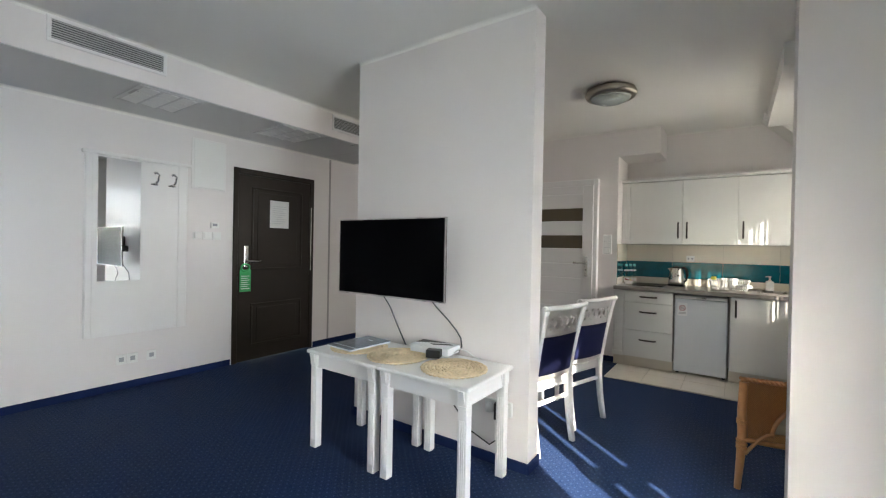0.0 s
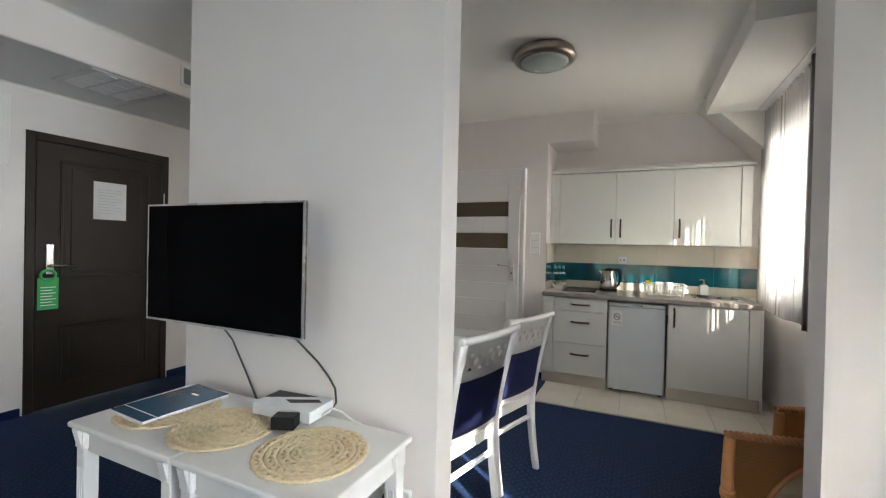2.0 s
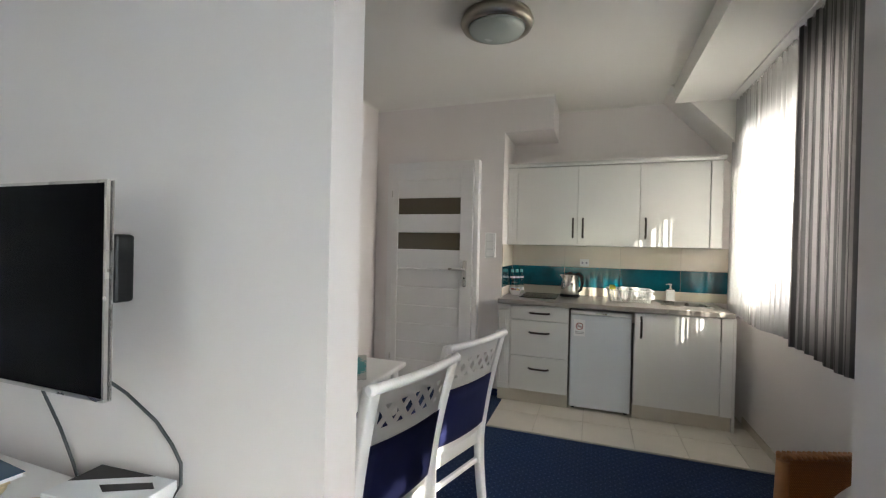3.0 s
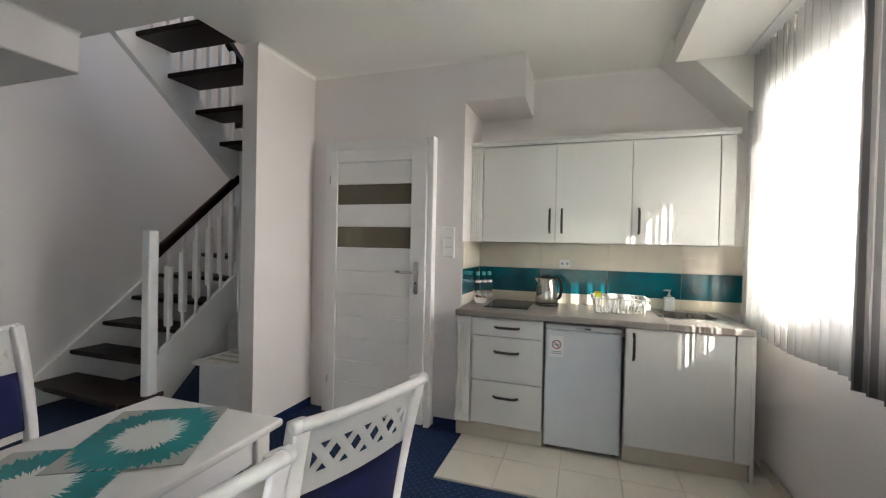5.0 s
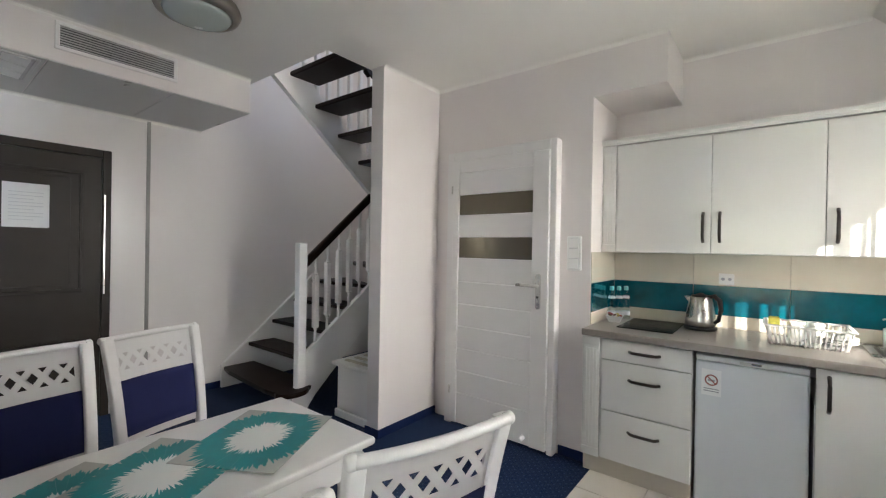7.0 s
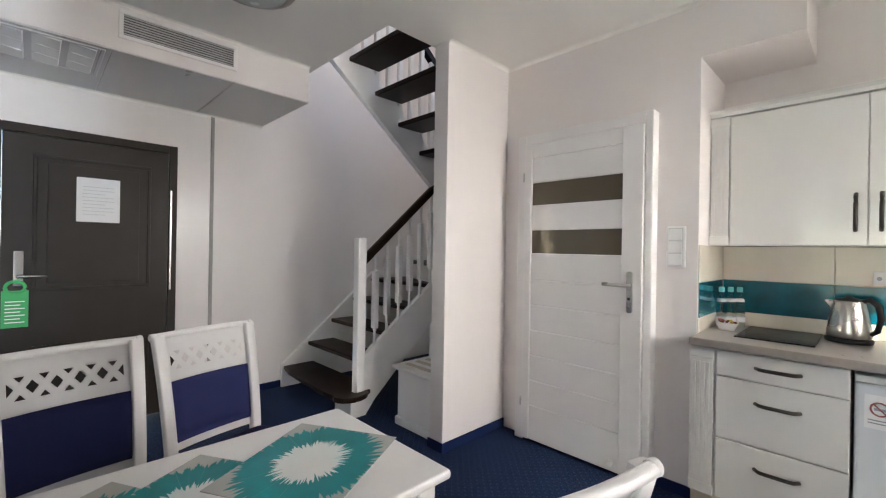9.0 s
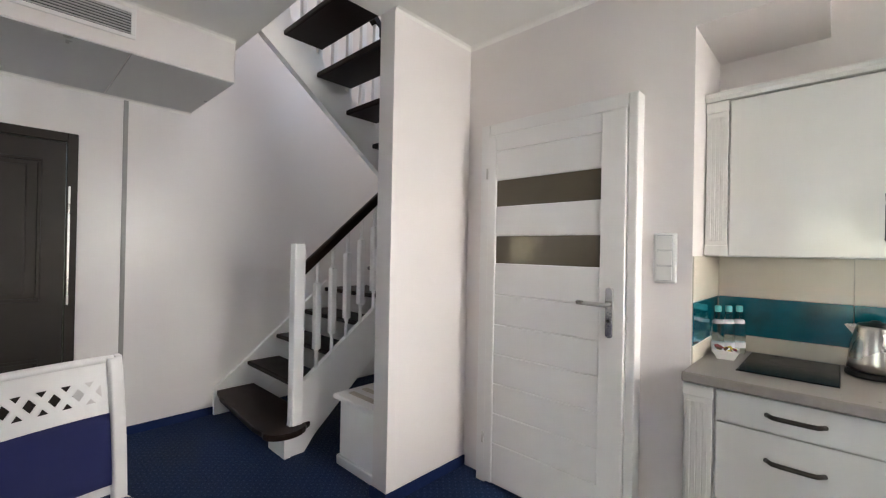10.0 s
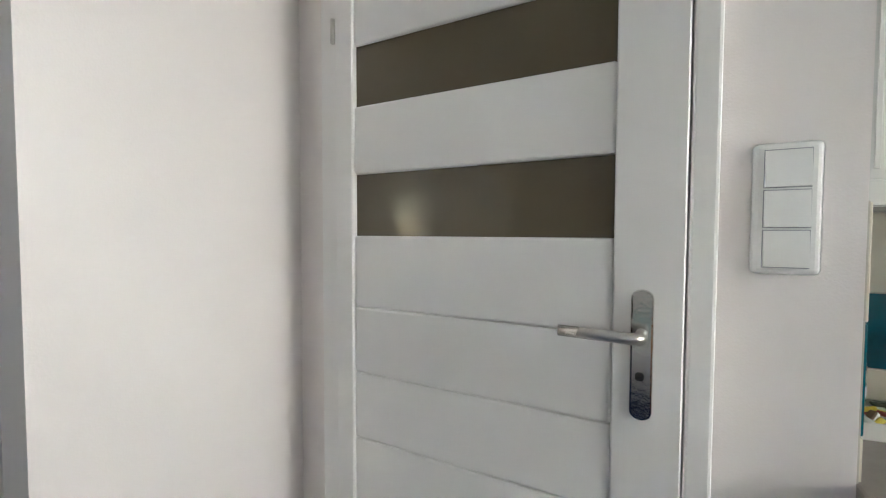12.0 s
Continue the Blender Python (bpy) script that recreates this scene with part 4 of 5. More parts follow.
def television():
    a, b = Vector((-2.10, 1.955, 0)), Vector((-1.205, 1.965, 0))
    ang = math.degrees(math.atan2(b.y - a.y, b.x - a.x))
    t = thing("television", pose(a.x, a.y, 0.945, 0, 0, ang), "black flat television on a wall bracket, switched off", "television")
    w, h = (b - a).length, 0.505
    part("housing", Mesh().box(0, w, 0.004, 0.018, 0, h, 0.003, 2).box(0.15, w - 0.15, 0.018, 0.06, 0.04, 0.36, 0.012, 2), BLACK, t)
    part("bezel", Mesh().box(0, 0.007, -0.001, 0.016, 0, h).box(w - 0.007, w, -0.001, 0.016, 0, h).box(0.007, w - 0.007, -0.001, 0.016, 0, 0.009).box(0.007, w - 0.007, -0.001, 0.016, h - 0.007, h), STEEL, t)
    part("screen", Mesh().box(0.007, w - 0.007, 0.0, 0.003, 0.009, h - 0.007), SCREEN, t)
    part("wall_arm", Mesh().box(0.58, 0.67, 0.165, 0.221, 0.19, 0.385, 0.01, 2), BLACK, t)
    part("bracket", Mesh().box(w / 2 - 0.12, w / 2 + 0.12, 0.06, 0.08, 0.1, 0.34, 0.004).box(w / 2 - 0.03, w / 2 + 0.03, 0.08, 0.205, 0.18, 0.26, 0.004), BLACK, t)
    cb = thing("tv_cable", pose(0, 0, 0), "grey cables that hang from the television", "cable")
    part("cable", Mesh().tube([(-1.80, 2.06, 0.97), (-1.78, 2.14, 0.85), (-1.73, 2.165, 0.72), (-1.67, 2.168, 0.62), (-1.57, 2.165, 0.45), (-1.5, 2.168, 0.35)], 0.0045, 6), CABLE, cb)
    part("cable", Mesh().tube([(-1.40, 2.06, 0.97), (-1.38, 2.13, 0.89), (-1.31, 2.165, 0.81), (-1.25, 2.166, 0.755), (-1.215, 2.166, 0.71), (-1.20, 2.155, 0.66), (-1.215, 2.14, 0.625)], 0.0045, 6), CABLE, cb)


television()


# ---- lamps, grilles ----
CHAMPAGNE = mat("satin_champagne_metal", (0.36, 0.33, 0.28), 0.36, metal=1.0, vary=0.06, fine=300, bump=0.02)


def ceiling_lamp(x, y):
    c = thing("ceiling_lamp", pose(x, y, H), "round brushed steel ceiling lamp with frosted glass, off", "lamp", "ceiling lamps")
    part("rim", Mesh().lathe([(0.17, 0), (0.195, -0.012), (0.208, -0.045), (0.195, -0.07), (0.168, -0.08), (0.16, -0.07)], 40, caps=False), CHAMPAGNE, c, "brushed steel rim")
    part("shade", Mesh().lathe([(0.163, -0.07), (0.15, -0.09), (0.11, -0.108), (0.05, -0.118), (0.003, -0.12)], 40), mat("frosted_glass", (0.48, 0.53, 0.50), 0.25, vary=0.05), c, "frosted glass shade")


ceiling_lamp(-0.72, 3.685)
ceiling_lamp(-2.42, 3.25)


def duct_grille(y0, y1, z0, z1):
    x = -3.23
    g = thing("duct_grille", pose(x, y0, z0), "white air duct grille with dark slots", "grille", "duct grilles", kind="structure")
    w, h, t = y1 - y0, z1 - z0, 0.022
    part("backing", Mesh().box(0.001, 0.003, t, w - t, t, h - t), VENTGREY, g)
    part("frame", Mesh().box(0.0, 0.01, 0, w, 0, t, 0.002).box(0, 0.01, 0, w, h - t, h, 0.002).box(0, 0.01, 0, t, t, h - t, 0.002).box(0, 0.01, w - t, w, t, h - t, 0.002), WHITE, g)
    n = 8
    for k in range(n):
        z = t + (h - 2 * t) * (k + 0.5) / n
        part("slat", Mesh().box(0.003, 0.009, t, w - t, z - 0.0035, z + 0.0035), mat("slat_grey", (0.45, 0.45, 0.44), 0.5) if k == 0 else bpy.data.materials["slat_grey"], g)


duct_grille(0.655, 1.30, 2.465, 2.625)
duct_grille(2.82, 3.44, 2.445, 2.605)


# ---- curtains ----
def curtain(name, x, y0, y1, z0, z1, folds, amp, material, label, thick):
    c = thing(name, pose(x, y0, z0), label, "curtain")
    rnd = random.Random(len(name) + folds)
    ph = [rnd.uniform(-0.6, 0.6) for _ in range(folds + 2)]

    def fn(u, v):
        k = u * folds
        i = int(k)
        p = ph[i] * (1 - (k - i)) + ph[min(i + 1, folds)] * (k - i)
        a = amp * (0.55 + 0.45 * (1 - v)) * (0.7 + 0.3 * math.sin(7 * u + 1))
        sag = 0.012 * math.sin(9 * u) * (1 - v)
        return Vector((a * math.sin(2 * math.pi * k + p), u * (y1 - y0) + 0.3 * amp * math.sin(4 * math.pi * k), v * (z1 - z0) + sag))
    part("cloth", Mesh().sheet(fn, folds * 14, 14, thick, uv=True), material, c)
    for k in range(folds * 2):
        yy = (k + 0.5) / (folds * 2) * (y1 - y0)
        part("glider", Mesh().box(-0.004, 0.004, yy - 0.004, yy + 0.004, z1 - z0 - 0.012, z1 - z0 + 0.004, 0.001), PLASTIC, c)


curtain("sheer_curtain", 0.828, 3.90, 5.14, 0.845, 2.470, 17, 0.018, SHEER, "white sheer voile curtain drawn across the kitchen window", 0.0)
curtain("striped_curtain", 0.80, 3.08, 3.97, 0.835, 2.470, 11, 0.023, CURTAIN, "grey striped curtain gathered beside the window", 0.004)
tagged(link("curtain_rail", Mesh().box(0.77, 0.86, 3.43, 5.06, 2.474, 2.487, 0.002).box(0.77, 0.86, 3.06, 3.43, 2.474, 2.487, 0.002), WHITE), "white curtain rail under the beam", "rail")


# ---- wicker armchair ----
def wicker_chair():
    c = thing("wicker_armchair", pose(0.018, 0, 0), "brown woven wicker armchair beside the window wall", "chair")

    def arm(p, q, zt, side):
        """A woven arm panel with an arched opening towards the back, hooped with cane."""
        p, q = Vector((*p, 0)), Vector((*q, 0))
        d = q - p
        out = Vector((d.y, -d.x, 0)).normalized() * side

        def low(u):
            return 0.305 if u < 0.30 else 0.305 + 0.225 * math.sqrt(max(0.0, 1 - (1 - (u - 0.30) / 0.70) ** 2))

        def fn(u, v):
            rib = 0.0028 * math.sin(2 * math.pi * 17 * u) * math.sin(math.pi * min(1, 8 * v))
            return p + d * u + out * (0.010 * math.sin(math.pi * v) + rib) + Vector((0, 0, low(u) + (zt - 0.01 - 0.012 * u - low(u)) * v))
        part("arm_panel", Mesh().sheet(fn, 102, 14, 0.012, smooth=False), WICKER, c, "woven wicker arm panel")
        m = Mesh()
        for s in range(3):
            ph = 2.094 * s
            m.tube([p + d * (-0.03 + 1.05 * u) + out * (0.004 + 0.013 * math.sin(46 * u + ph)) + Vector((0, 0, zt - 0.012 * u + 0.005 * math.sin(92 * u + 2 * ph))) for u in (k / 110 for k in range(111))], 0.0085, 6)
        part("braided_rim", m, CANE, c, "braided cane rim")
        part("hoop", Mesh().tube([p + d * u + out * 0.012 + Vector((0, 0, low(u))) for u in (0.30 + 0.70 * (k / 20) ** 2 for k in range(21))], 0.010, 8), CANE, c)
        part("seat_rail", Mesh().tube([p + d * u + out * 0.008 + Vector((0, 0, 0.275 - 0.012 * math.sin(math.pi * u))) for u in (k / 12 for k in range(13))], 0.014, 8), CANE, c)
        part("brace", Mesh().tube([p + d * (0.02 + 0.30 * u) + out * 0.016 + Vector((0, 0, 0.20 + 0.12 * math.sin(0.5 * math.pi * u))) for u in (k / 10 for k in range(11))], 0.009, 8), CANE, c)
        for e, sx in ((p, -1), (q, 1)):
            lg = part("leg", Mesh().tube([e + Vector((0, 0, zt - 0.015)), e + Vector((sx * 0.004, 0, 0.42)), e + Vector((0, 0, 0.30)), e + Vector((sx * 0.008, 0, 0.15)), e + Vector((sx * 0.018, 0, 0))], [0.020, 0.022, 0.023, 0.020, 0.016], 12), CANE, c)
            for z in (0.225, 0.245, 0.265, 0.36, 0.375):
                part("binding", Mesh().lathe([(0.022, -0.008), (0.0265, -0.005), (0.0265, 0.005), (0.022, 0.008)], 12, (e.x + sx * 0.003, e.y, z)), WICKER, lg)

    arm((0.205, 2.745), (0.62, 2.86), 0.595, 1)
    arm((0.455, 3.125), (0.83, 3.29), 0.605, -1)
    part("seat", Mesh().prism([(0.215, 2.76), (0.62, 2.87), (0.82, 3.28), (0.455, 3.11)], "z", 0.27, 0.305), WICKER, c, "woven wicker seat")
    part("front_rail", Mesh().tube([(0.205, 2.745, 0.275), (0.455, 3.125, 0.275)], 0.014, 8), CANE, c)
    cush = Mesh().prism([(0.25, 2.785), (0.60, 2.885), (0.79, 3.25), (0.46, 3.08)], "z", 0.305, 0.37)
    bmesh.ops.bevel(cush.bm, geom=cush.bm.edges[:], offset=0.02, segments=3, affect="EDGES", profile=0.6)
    part("cushion", cush, mat("cream_cushion", (0.50, 0.42, 0.30), 0.85, vary=0.1, fine=400, bump=0.2), c, "cream seat cushion")

    def back(u, v):
        return Vector((0.63 + 0.21 * u + 0.03 * v, 2.87 + 0.41 * u - 0.01 * v, 0.29 + (0.31 + 0.02 * math.sin(math.pi * u)) * v))
    part("backrest", Mesh().sheet(back, 24, 12, 0.014, smooth=False), WICKER, c, "woven wicker backrest")


wicker_chair()


# ---- left wall: coat panel, hatch, switches ----
def coat_panel():
    c = thing("coat_panel", pose(LX, 1.07, 0.475), "white wall coat panel with a tall mirror and two hooks", "coat rack")
    w, h = 0.77, 1.53
    part("board", Mesh().box(0, 0.018, 0, w, 0, h - 0.03, 0.003), WHITE, c)
    part("cornice", Mesh().box(0, 0.04, -0.02, w + 0.025, h - 0.03, h, 0.006, 2), WHITE, c)
    part("pilaster", Mesh().box(0.018, 0.03, w - 0.085, w - 0.01, 0, h - 0.03, 0.004), WHITE, c)
    part("pilaster", Mesh().box(0.018, 0.03, 0.005, 0.05, 0, h - 0.03, 0.004), WHITE, c)
    part("mirror", Mesh().box(0.018, 0.022, 0.085, 0.387, 0.46, 1.486, 0.001), MIRROR, c, "tall plain mirror")
    for y in (0.49, 0.632):
        m = Mesh().box(0.018, 0.024, y - 0.03, y + 0.03, 1.30, 1.315, 0.003)
        m.tube([(0.022, y, 1.31), (0.04, y + 0.005, 1.315), (0.065, y + 0.012, 1.34), (0.072, y + 0.018, 1.39), (0.05, y + 0.004, 1.41), (0.045, y - 0.012, 1.40)], [0.011, 0.010, 0.009, 0.009, 0.010, 0.012], 8)
        m.tube([(0.022, y, 1.31), (0.045, y, 1.295), (0.055, y, 1.305), (0.056, y, 1.32)], 0.006, 8)
        part("hook", m, CHROME, c, "chrome coat hook")


coat_panel()


def wall_bits():
    h = thing("fuse_box", pose(LX, 1.875, 1.79), "flat pale fuse box cover on the wall", "hatch")
    part("frame", Mesh().box(0, 0.008, 0, 0.33, 0, 0.49, 0.003), WHITE, h)
    part("cover", Mesh().box(0.008, 0.013, 0.02, 0.31, 0.02, 0.47, 0.003), PLASTIC, h)
    part("lip", Mesh().box(0.008, 0.022, 0.02, 0.31, 0.012, 0.022, 0.003), PLASTIC, h)
    s = thing("card_switch", pose(LX, 1.895, 1.30), "white card switch and light switches in one row", "switch")
    for k in range(3):
        p = part("plate", Mesh().box(0, 0.012, 0.091 * k, 0.091 * k + 0.086, 0, 0.075, 0.004, 2), PLASTIC, s)
        part("rocker", Mesh().box(0.012, 0.017, 0.091 * k + 0.012, 0.091 * k + 0.074, 0.012, 0.063, 0.003), PLASTIC, p)
    part("card_slot", Mesh().box(0.012, 0.03, 0.008, 0.078, 0.008, 0.067, 0.004), WHITE, s)
    t = thing("thermostat", pose(LX, 2.06, 1.415), "small white thermostat on the wall", "thermostat")
    part("case", Mesh().box(0, 0.02, 0, 0.08, 0, 0.058, 0.004, 2), PLASTIC, t)
    part("display", Mesh().box(0.02, 0.021, 0.015, 0.06, 0.02, 0.045), INK, t)
    for y, n in ((1.295, 2), (1.52, 1)):
        o = thing("wall_socket", pose(LX, y, 0.213), "white wall socket near the floor", "socket")
        for k in range(n):
            p = part("plate", Mesh().box(0, 0.01, 0.082 * k, 0.082 * k + 0.08, 0, 0.085, 0.004, 2), PLASTIC, o)
            part("well", Mesh().box(0.01, 0.0115, 0.082 * k + 0.022, 0.082 * k + 0.058, 0.024, 0.061, 0.0), INK, p)
    structure("expansion_joint", Mesh().box(LX, LX + 0.006, 3.534, 3.562, 0, 2.375, 0.002), mat("joint_grey", (0.34, 0.33, 0.32), 0.6), "narrow grey joint strip in the wall", "joint")
    s = thing("light_switch", pose(-1.083, DY, 1.222), "white triple light switch beside the white door", "switch")
    part("plate", Mesh().box(0, 0.096, -0.013, 0, 0, 0.224, 0.009, 3), PLASTIC, s)
    for k in range(3):
        za = 0.013 + 0.068 * k
        # Flat grey sheet round each rocker, its colour giving the gap's shade.
        part("gap_shade", Mesh().box(0.0155, 0.0805, -0.0134, -0.0125, za - 0.0015, za + 0.0635), INK, s)
        part("rocker", Mesh().prism([(-0.0125, za), (-0.0215, za + 0.0005), (-0.0165, za + 0.0615), (-0.0125, za + 0.062)], "x", 0.017, 0.079), PLASTIC, s)
    s = thing("tile_socket", pose(-0.285, NY - 0.009, 1.155), "white double socket on the kitchen tiles", "socket")
    for k in range(1):
        p = part("plate", Mesh().box(0, 0.08, -0.012, 0, 0, 0.07, 0.004, 2), PLASTIC, s)
        for q in (0.022, 0.058):
            part("pin", Mesh().tube([(q, -0.013, 0.035), (q, -0.011, 0.035)], 0.010, 10), INK, p)


wall_bits()


def duct_panel(y0, y1):
    """A return-air panel of shallow cells under the soffit."""
    g = thing("return_air_panel", pose(-3.76, y0, 2.375), "pale return-air panel of shallow square cells", "grille", "return-air panels", kind="structure")
    w, d = 0.50, y1 - y0
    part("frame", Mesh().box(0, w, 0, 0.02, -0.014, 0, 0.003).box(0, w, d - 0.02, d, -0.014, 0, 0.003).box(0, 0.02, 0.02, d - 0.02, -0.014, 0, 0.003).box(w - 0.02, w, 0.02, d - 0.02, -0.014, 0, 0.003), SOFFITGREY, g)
    for i in range(3):
        for j in range(3):
            x, y = 0.025 + i * (w - 0.05) / 3, 0.025 + j * (d - 0.05) / 3
            a, b = (w - 0.05) / 3, (d - 0.05) / 3
            part("cell", Mesh().prism([(y + 0.006, 0), (y + 0.006, -0.004), (y + b - 0.012, -0.018), (y + b - 0.004, 0)], "x", x + 0.006, x + a - 0.006), PLASTIC, g)


duct_panel(1.14, 1.58)
duct_panel(2.28, 2.77)
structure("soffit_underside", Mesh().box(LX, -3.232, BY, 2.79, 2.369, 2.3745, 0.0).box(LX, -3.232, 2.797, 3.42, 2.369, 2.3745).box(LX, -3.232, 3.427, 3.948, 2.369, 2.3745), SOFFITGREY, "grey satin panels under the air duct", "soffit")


# ---- things on the side tables ----
def straw_mat(x, y, z, r=0.185):
    t = thing("straw_placemat", pose(x, y, z), "round braided straw placemat on the side table", "placemat", "straw placemats")
    n = 9
    rnd = random.Random(int(100 * abs(x)))
    for k in range(n):
        rr = 0.008 + (r - 0.010) * (k + 0.5) / n
        m = 2 * max(5, int(math.pi * rr / 0.014))
        w = 0.5 * (r / n)
        pts_a = [((rr + 0.35 * w * (-1) ** (i + k)) * math.cos(a), (rr + 0.35 * w * (-1) ** (i + k)) * math.sin(a), 0.006 + 0.0022 * math.sin(i * math.pi + k)) for i, a in enumerate(2 * math.pi * i / m for i in range(m))]
        rad = [w * (0.65 + 0.75 * (i % 2)) * rnd.uniform(0.75, 1.25) for i in range(m)]
        mm = Mesh().tube(pts_a, rad, 6, True)
        for v in mm.bm.verts:
            v.co.z = max(0.0, 0.006 + (v.co.z - 0.006) * 0.5)
        part("braid_ring", mm, STRAW, t)


straw_mat(-1.80, 1.875, 0.615)
straw_mat(-1.462, 1.86, 0.617)
straw_mat(-1.065, 1.865, 0.615)


def tabletop_things():
    f = thing("info_folder", pose(-1.955, 1.745, 0.629, 0, 0, -4), "blue and white information folder on a placemat", "folder")
    part("pages", Mesh().box(0.004, 0.225, 0.004, 0.335, 0, 0.008), PAPER, f)
    part("cover", Mesh().box(0.0, 0.228, 0.0, 0.34, 0.008, 0.0105, 0.0008), FOLDER, f)
    part("cover", Mesh().box(0.0, 0.228, 0.0, 0.34, -0.002, 0.0), PAPER, f)
    part("print_bar", Mesh().box(0.10, 0.14, 0.25, 0.262, 0.0105, 0.0109), PAPER, f)
    part("print_bar", Mesh().box(0.0, 0.228, 0.045, 0.05, 0.0105, 0.0109), PAPER, f)
    b = thing("white_box", pose(-1.47, 1.985, 0.6275, 0, 0, 4), "white carton with a black printed lid beside the wall", "box")
    part("carton", Mesh().box(0, 0.27, 0, 0.15, 0, 0.045, 0.002), PAPER, b)
    part("print", Mesh().prism([(0.004, 0.146), (0.004, 0.06), (0.20, 0.146)], "z", 0.045, 0.0456), BLACK, b)
    part("print", Mesh().prism([(0.10, 0.07), (0.14, 0.05), (0.25, 0.10), (0.22, 0.12)], "z", 0.045, 0.0456), BLACK, b)
    k = thing("black_adapter", pose(-1.29, 1.905, 0.629, 0, 0, 22), "small black plastic box on the placemats", "box")
    part("case", Mesh().box(0, 0.085, 0, 0.06, 0, 0.045, 0.004, 2), BLACK, k)
    cb = thing("white_cable", pose(0, 0, 0), "white cable behind the carton", "cable")
    part("cord", Mesh().tube([(-1.2, 2.07, 0.64), (-1.17, 2.09, 0.665), (-1.13, 2.10, 0.655), (-1.08, 2.11, 0.625), (-1.05, 2.115, 0.619)], 0.004, 6), PLASTIC, cb)
    p = thing("power_strip", pose(-1.03, 2.168, 0.30), "white wall socket with black plugs under the table", "socket")
    part("plate", Mesh().box(0, 0.17, -0.012, 0.012, 0, 0.085, 0.004, 2), PLASTIC, p)
    part("plug", Mesh().box(0.085, 0.14, -0.07, -0.012, -0.01, 0.09, 0.01, 2), BLACK, p)
    part("plug", Mesh().lathe([(0.02, 0), (0.022, 0.03), (0.01, 0.05)], 12, (0.04, -0.03, 0.02)), PLASTIC, p)
    part("cord", Mesh().tube([(0.11, -0.05, -0.01), (0.13, -0.05, -0.10), (0.05, -0.04, -0.17), (-0.1, -0.02, -0.13), (-0.25, -0.01, 0.02), (-0.4, -0.008, 0.08)], 0.004, 6), BLACK, p)


tabletop_things()


# ---- printed placemats on the dining table ----
def splash_material():
    """White burst on teal brush strokes, grey towards the corners."""
    m = mat("splash_print", (0.0, 0.23, 0.25), 0.45, vary=0.25, scale=20, fine=200, bump=0.02)
    nt = m.node_tree
    tc = nt.nodes.new("ShaderNodeTexCoord")
    sc = nt.nodes.new("ShaderNodeVectorMath")
    sc.operation = "MULTIPLY"
    sc.inputs[1].default_value = (1 / 0.195, 1 / 0.16, 0)
    nt.links.new(tc.outputs["Object"], sc.inputs[0])
    ln = nt.nodes.new("ShaderNodeVectorMath")
    ln.operation = "LENGTH"
    nt.links.new(sc.outputs[0], ln.inputs[0])
    nrm = nt.nodes.new("ShaderNodeVectorMath")
    nrm.operation = "NORMALIZE"
    nt.links.new(sc.outputs[0], nrm.inputs[0])
    rays = nt.nodes.new("ShaderNodeTexNoise")
    rays.inputs["Scale"].default_value = 19
    rays.inputs["Detail"].default_value = 1.5
    nt.links.new(nrm.outputs[0], rays.inputs["Vector"])
    add = nt.nodes.new("ShaderNodeMath")
    add.operation = "MULTIPLY_ADD"
    add.inputs[1].default_value = -0.62
    nt.links.new(rays.outputs["Fac"], add.inputs[0])
    nt.links.new(ln.outputs["Value"], add.inputs[2])
    b = nt.nodes["Principled BSDF"]
    teal = b.inputs["Base Color"].links[0].from_socket

    def step(src, lo, hi):
        r = nt.nodes.new("ShaderNodeMapRange")
        r.inputs["From Min"].default_value, r.inputs["From Max"].default_value = lo, hi
        nt.links.new(src, r.inputs["Value"])
        return r.outputs[0]
    m1 = nt.nodes.new("ShaderNodeMix")
    m1.data_type = "RGBA"
    m1.inputs["A"].default_value = (0.74, 0.74, 0.72, 1)
    nt.links.new(teal, m1.inputs["B"])
    nt.links.new(step(add.outputs[0], 0.215, 0.235), m1.inputs["Factor"])
    streak = nt.nodes.new("ShaderNodeTexNoise")
    streak.inputs["Scale"].default_value = 26
    nt.links.new(nrm.outputs[0], streak.inputs["Vector"])
    m3 = nt.nodes.new("ShaderNodeMix")
    m3.data_type = "RGBA"
    nt.links.new(m1.outputs["Result"], m3.inputs["A"])
    m3.inputs["B"].default_value = (0.36, 0.55, 0.56, 1)
    nt.links.new(step(streak.outputs["Fac"], 0.66, 0.80), m3.inputs["Factor"])
    m2 = nt.nodes.new("ShaderNodeMix")
    m2.data_type = "RGBA"
    nt.links.new(m3.outputs["Result"], m2.inputs["A"])
    m2.inputs["B"].default_value = (0.42, 0.42, 0.40, 1)
    nt.links.new(step(add.outputs[0], 0.73, 0.77), m2.inputs["Factor"])
    nt.links.new(m2.outputs["Result"], b.inputs["Base Color"])
    return m


SPLASH = splash_material()


def printed_mat(x, y, z, rz):
    t = Mesh().box(-0.2, 0.2, -0.165, 0.165, 0, 0.0025, 0.0008)
    o = link("printed_placemat", t, SPLASH)
    o.matrix_world = pose(x, y, z, 0, 0, rz)
    tagged(o, "teal and white burst printed placemat on the dining table", "placemat", "printed placemats")


printed_mat(-1.335, 3.035, 0.7265, -60)
printed_mat(-1.33, 2.745, 0.7235, -59)
printed_mat(-1.335, 2.545, 0.7205, -61)


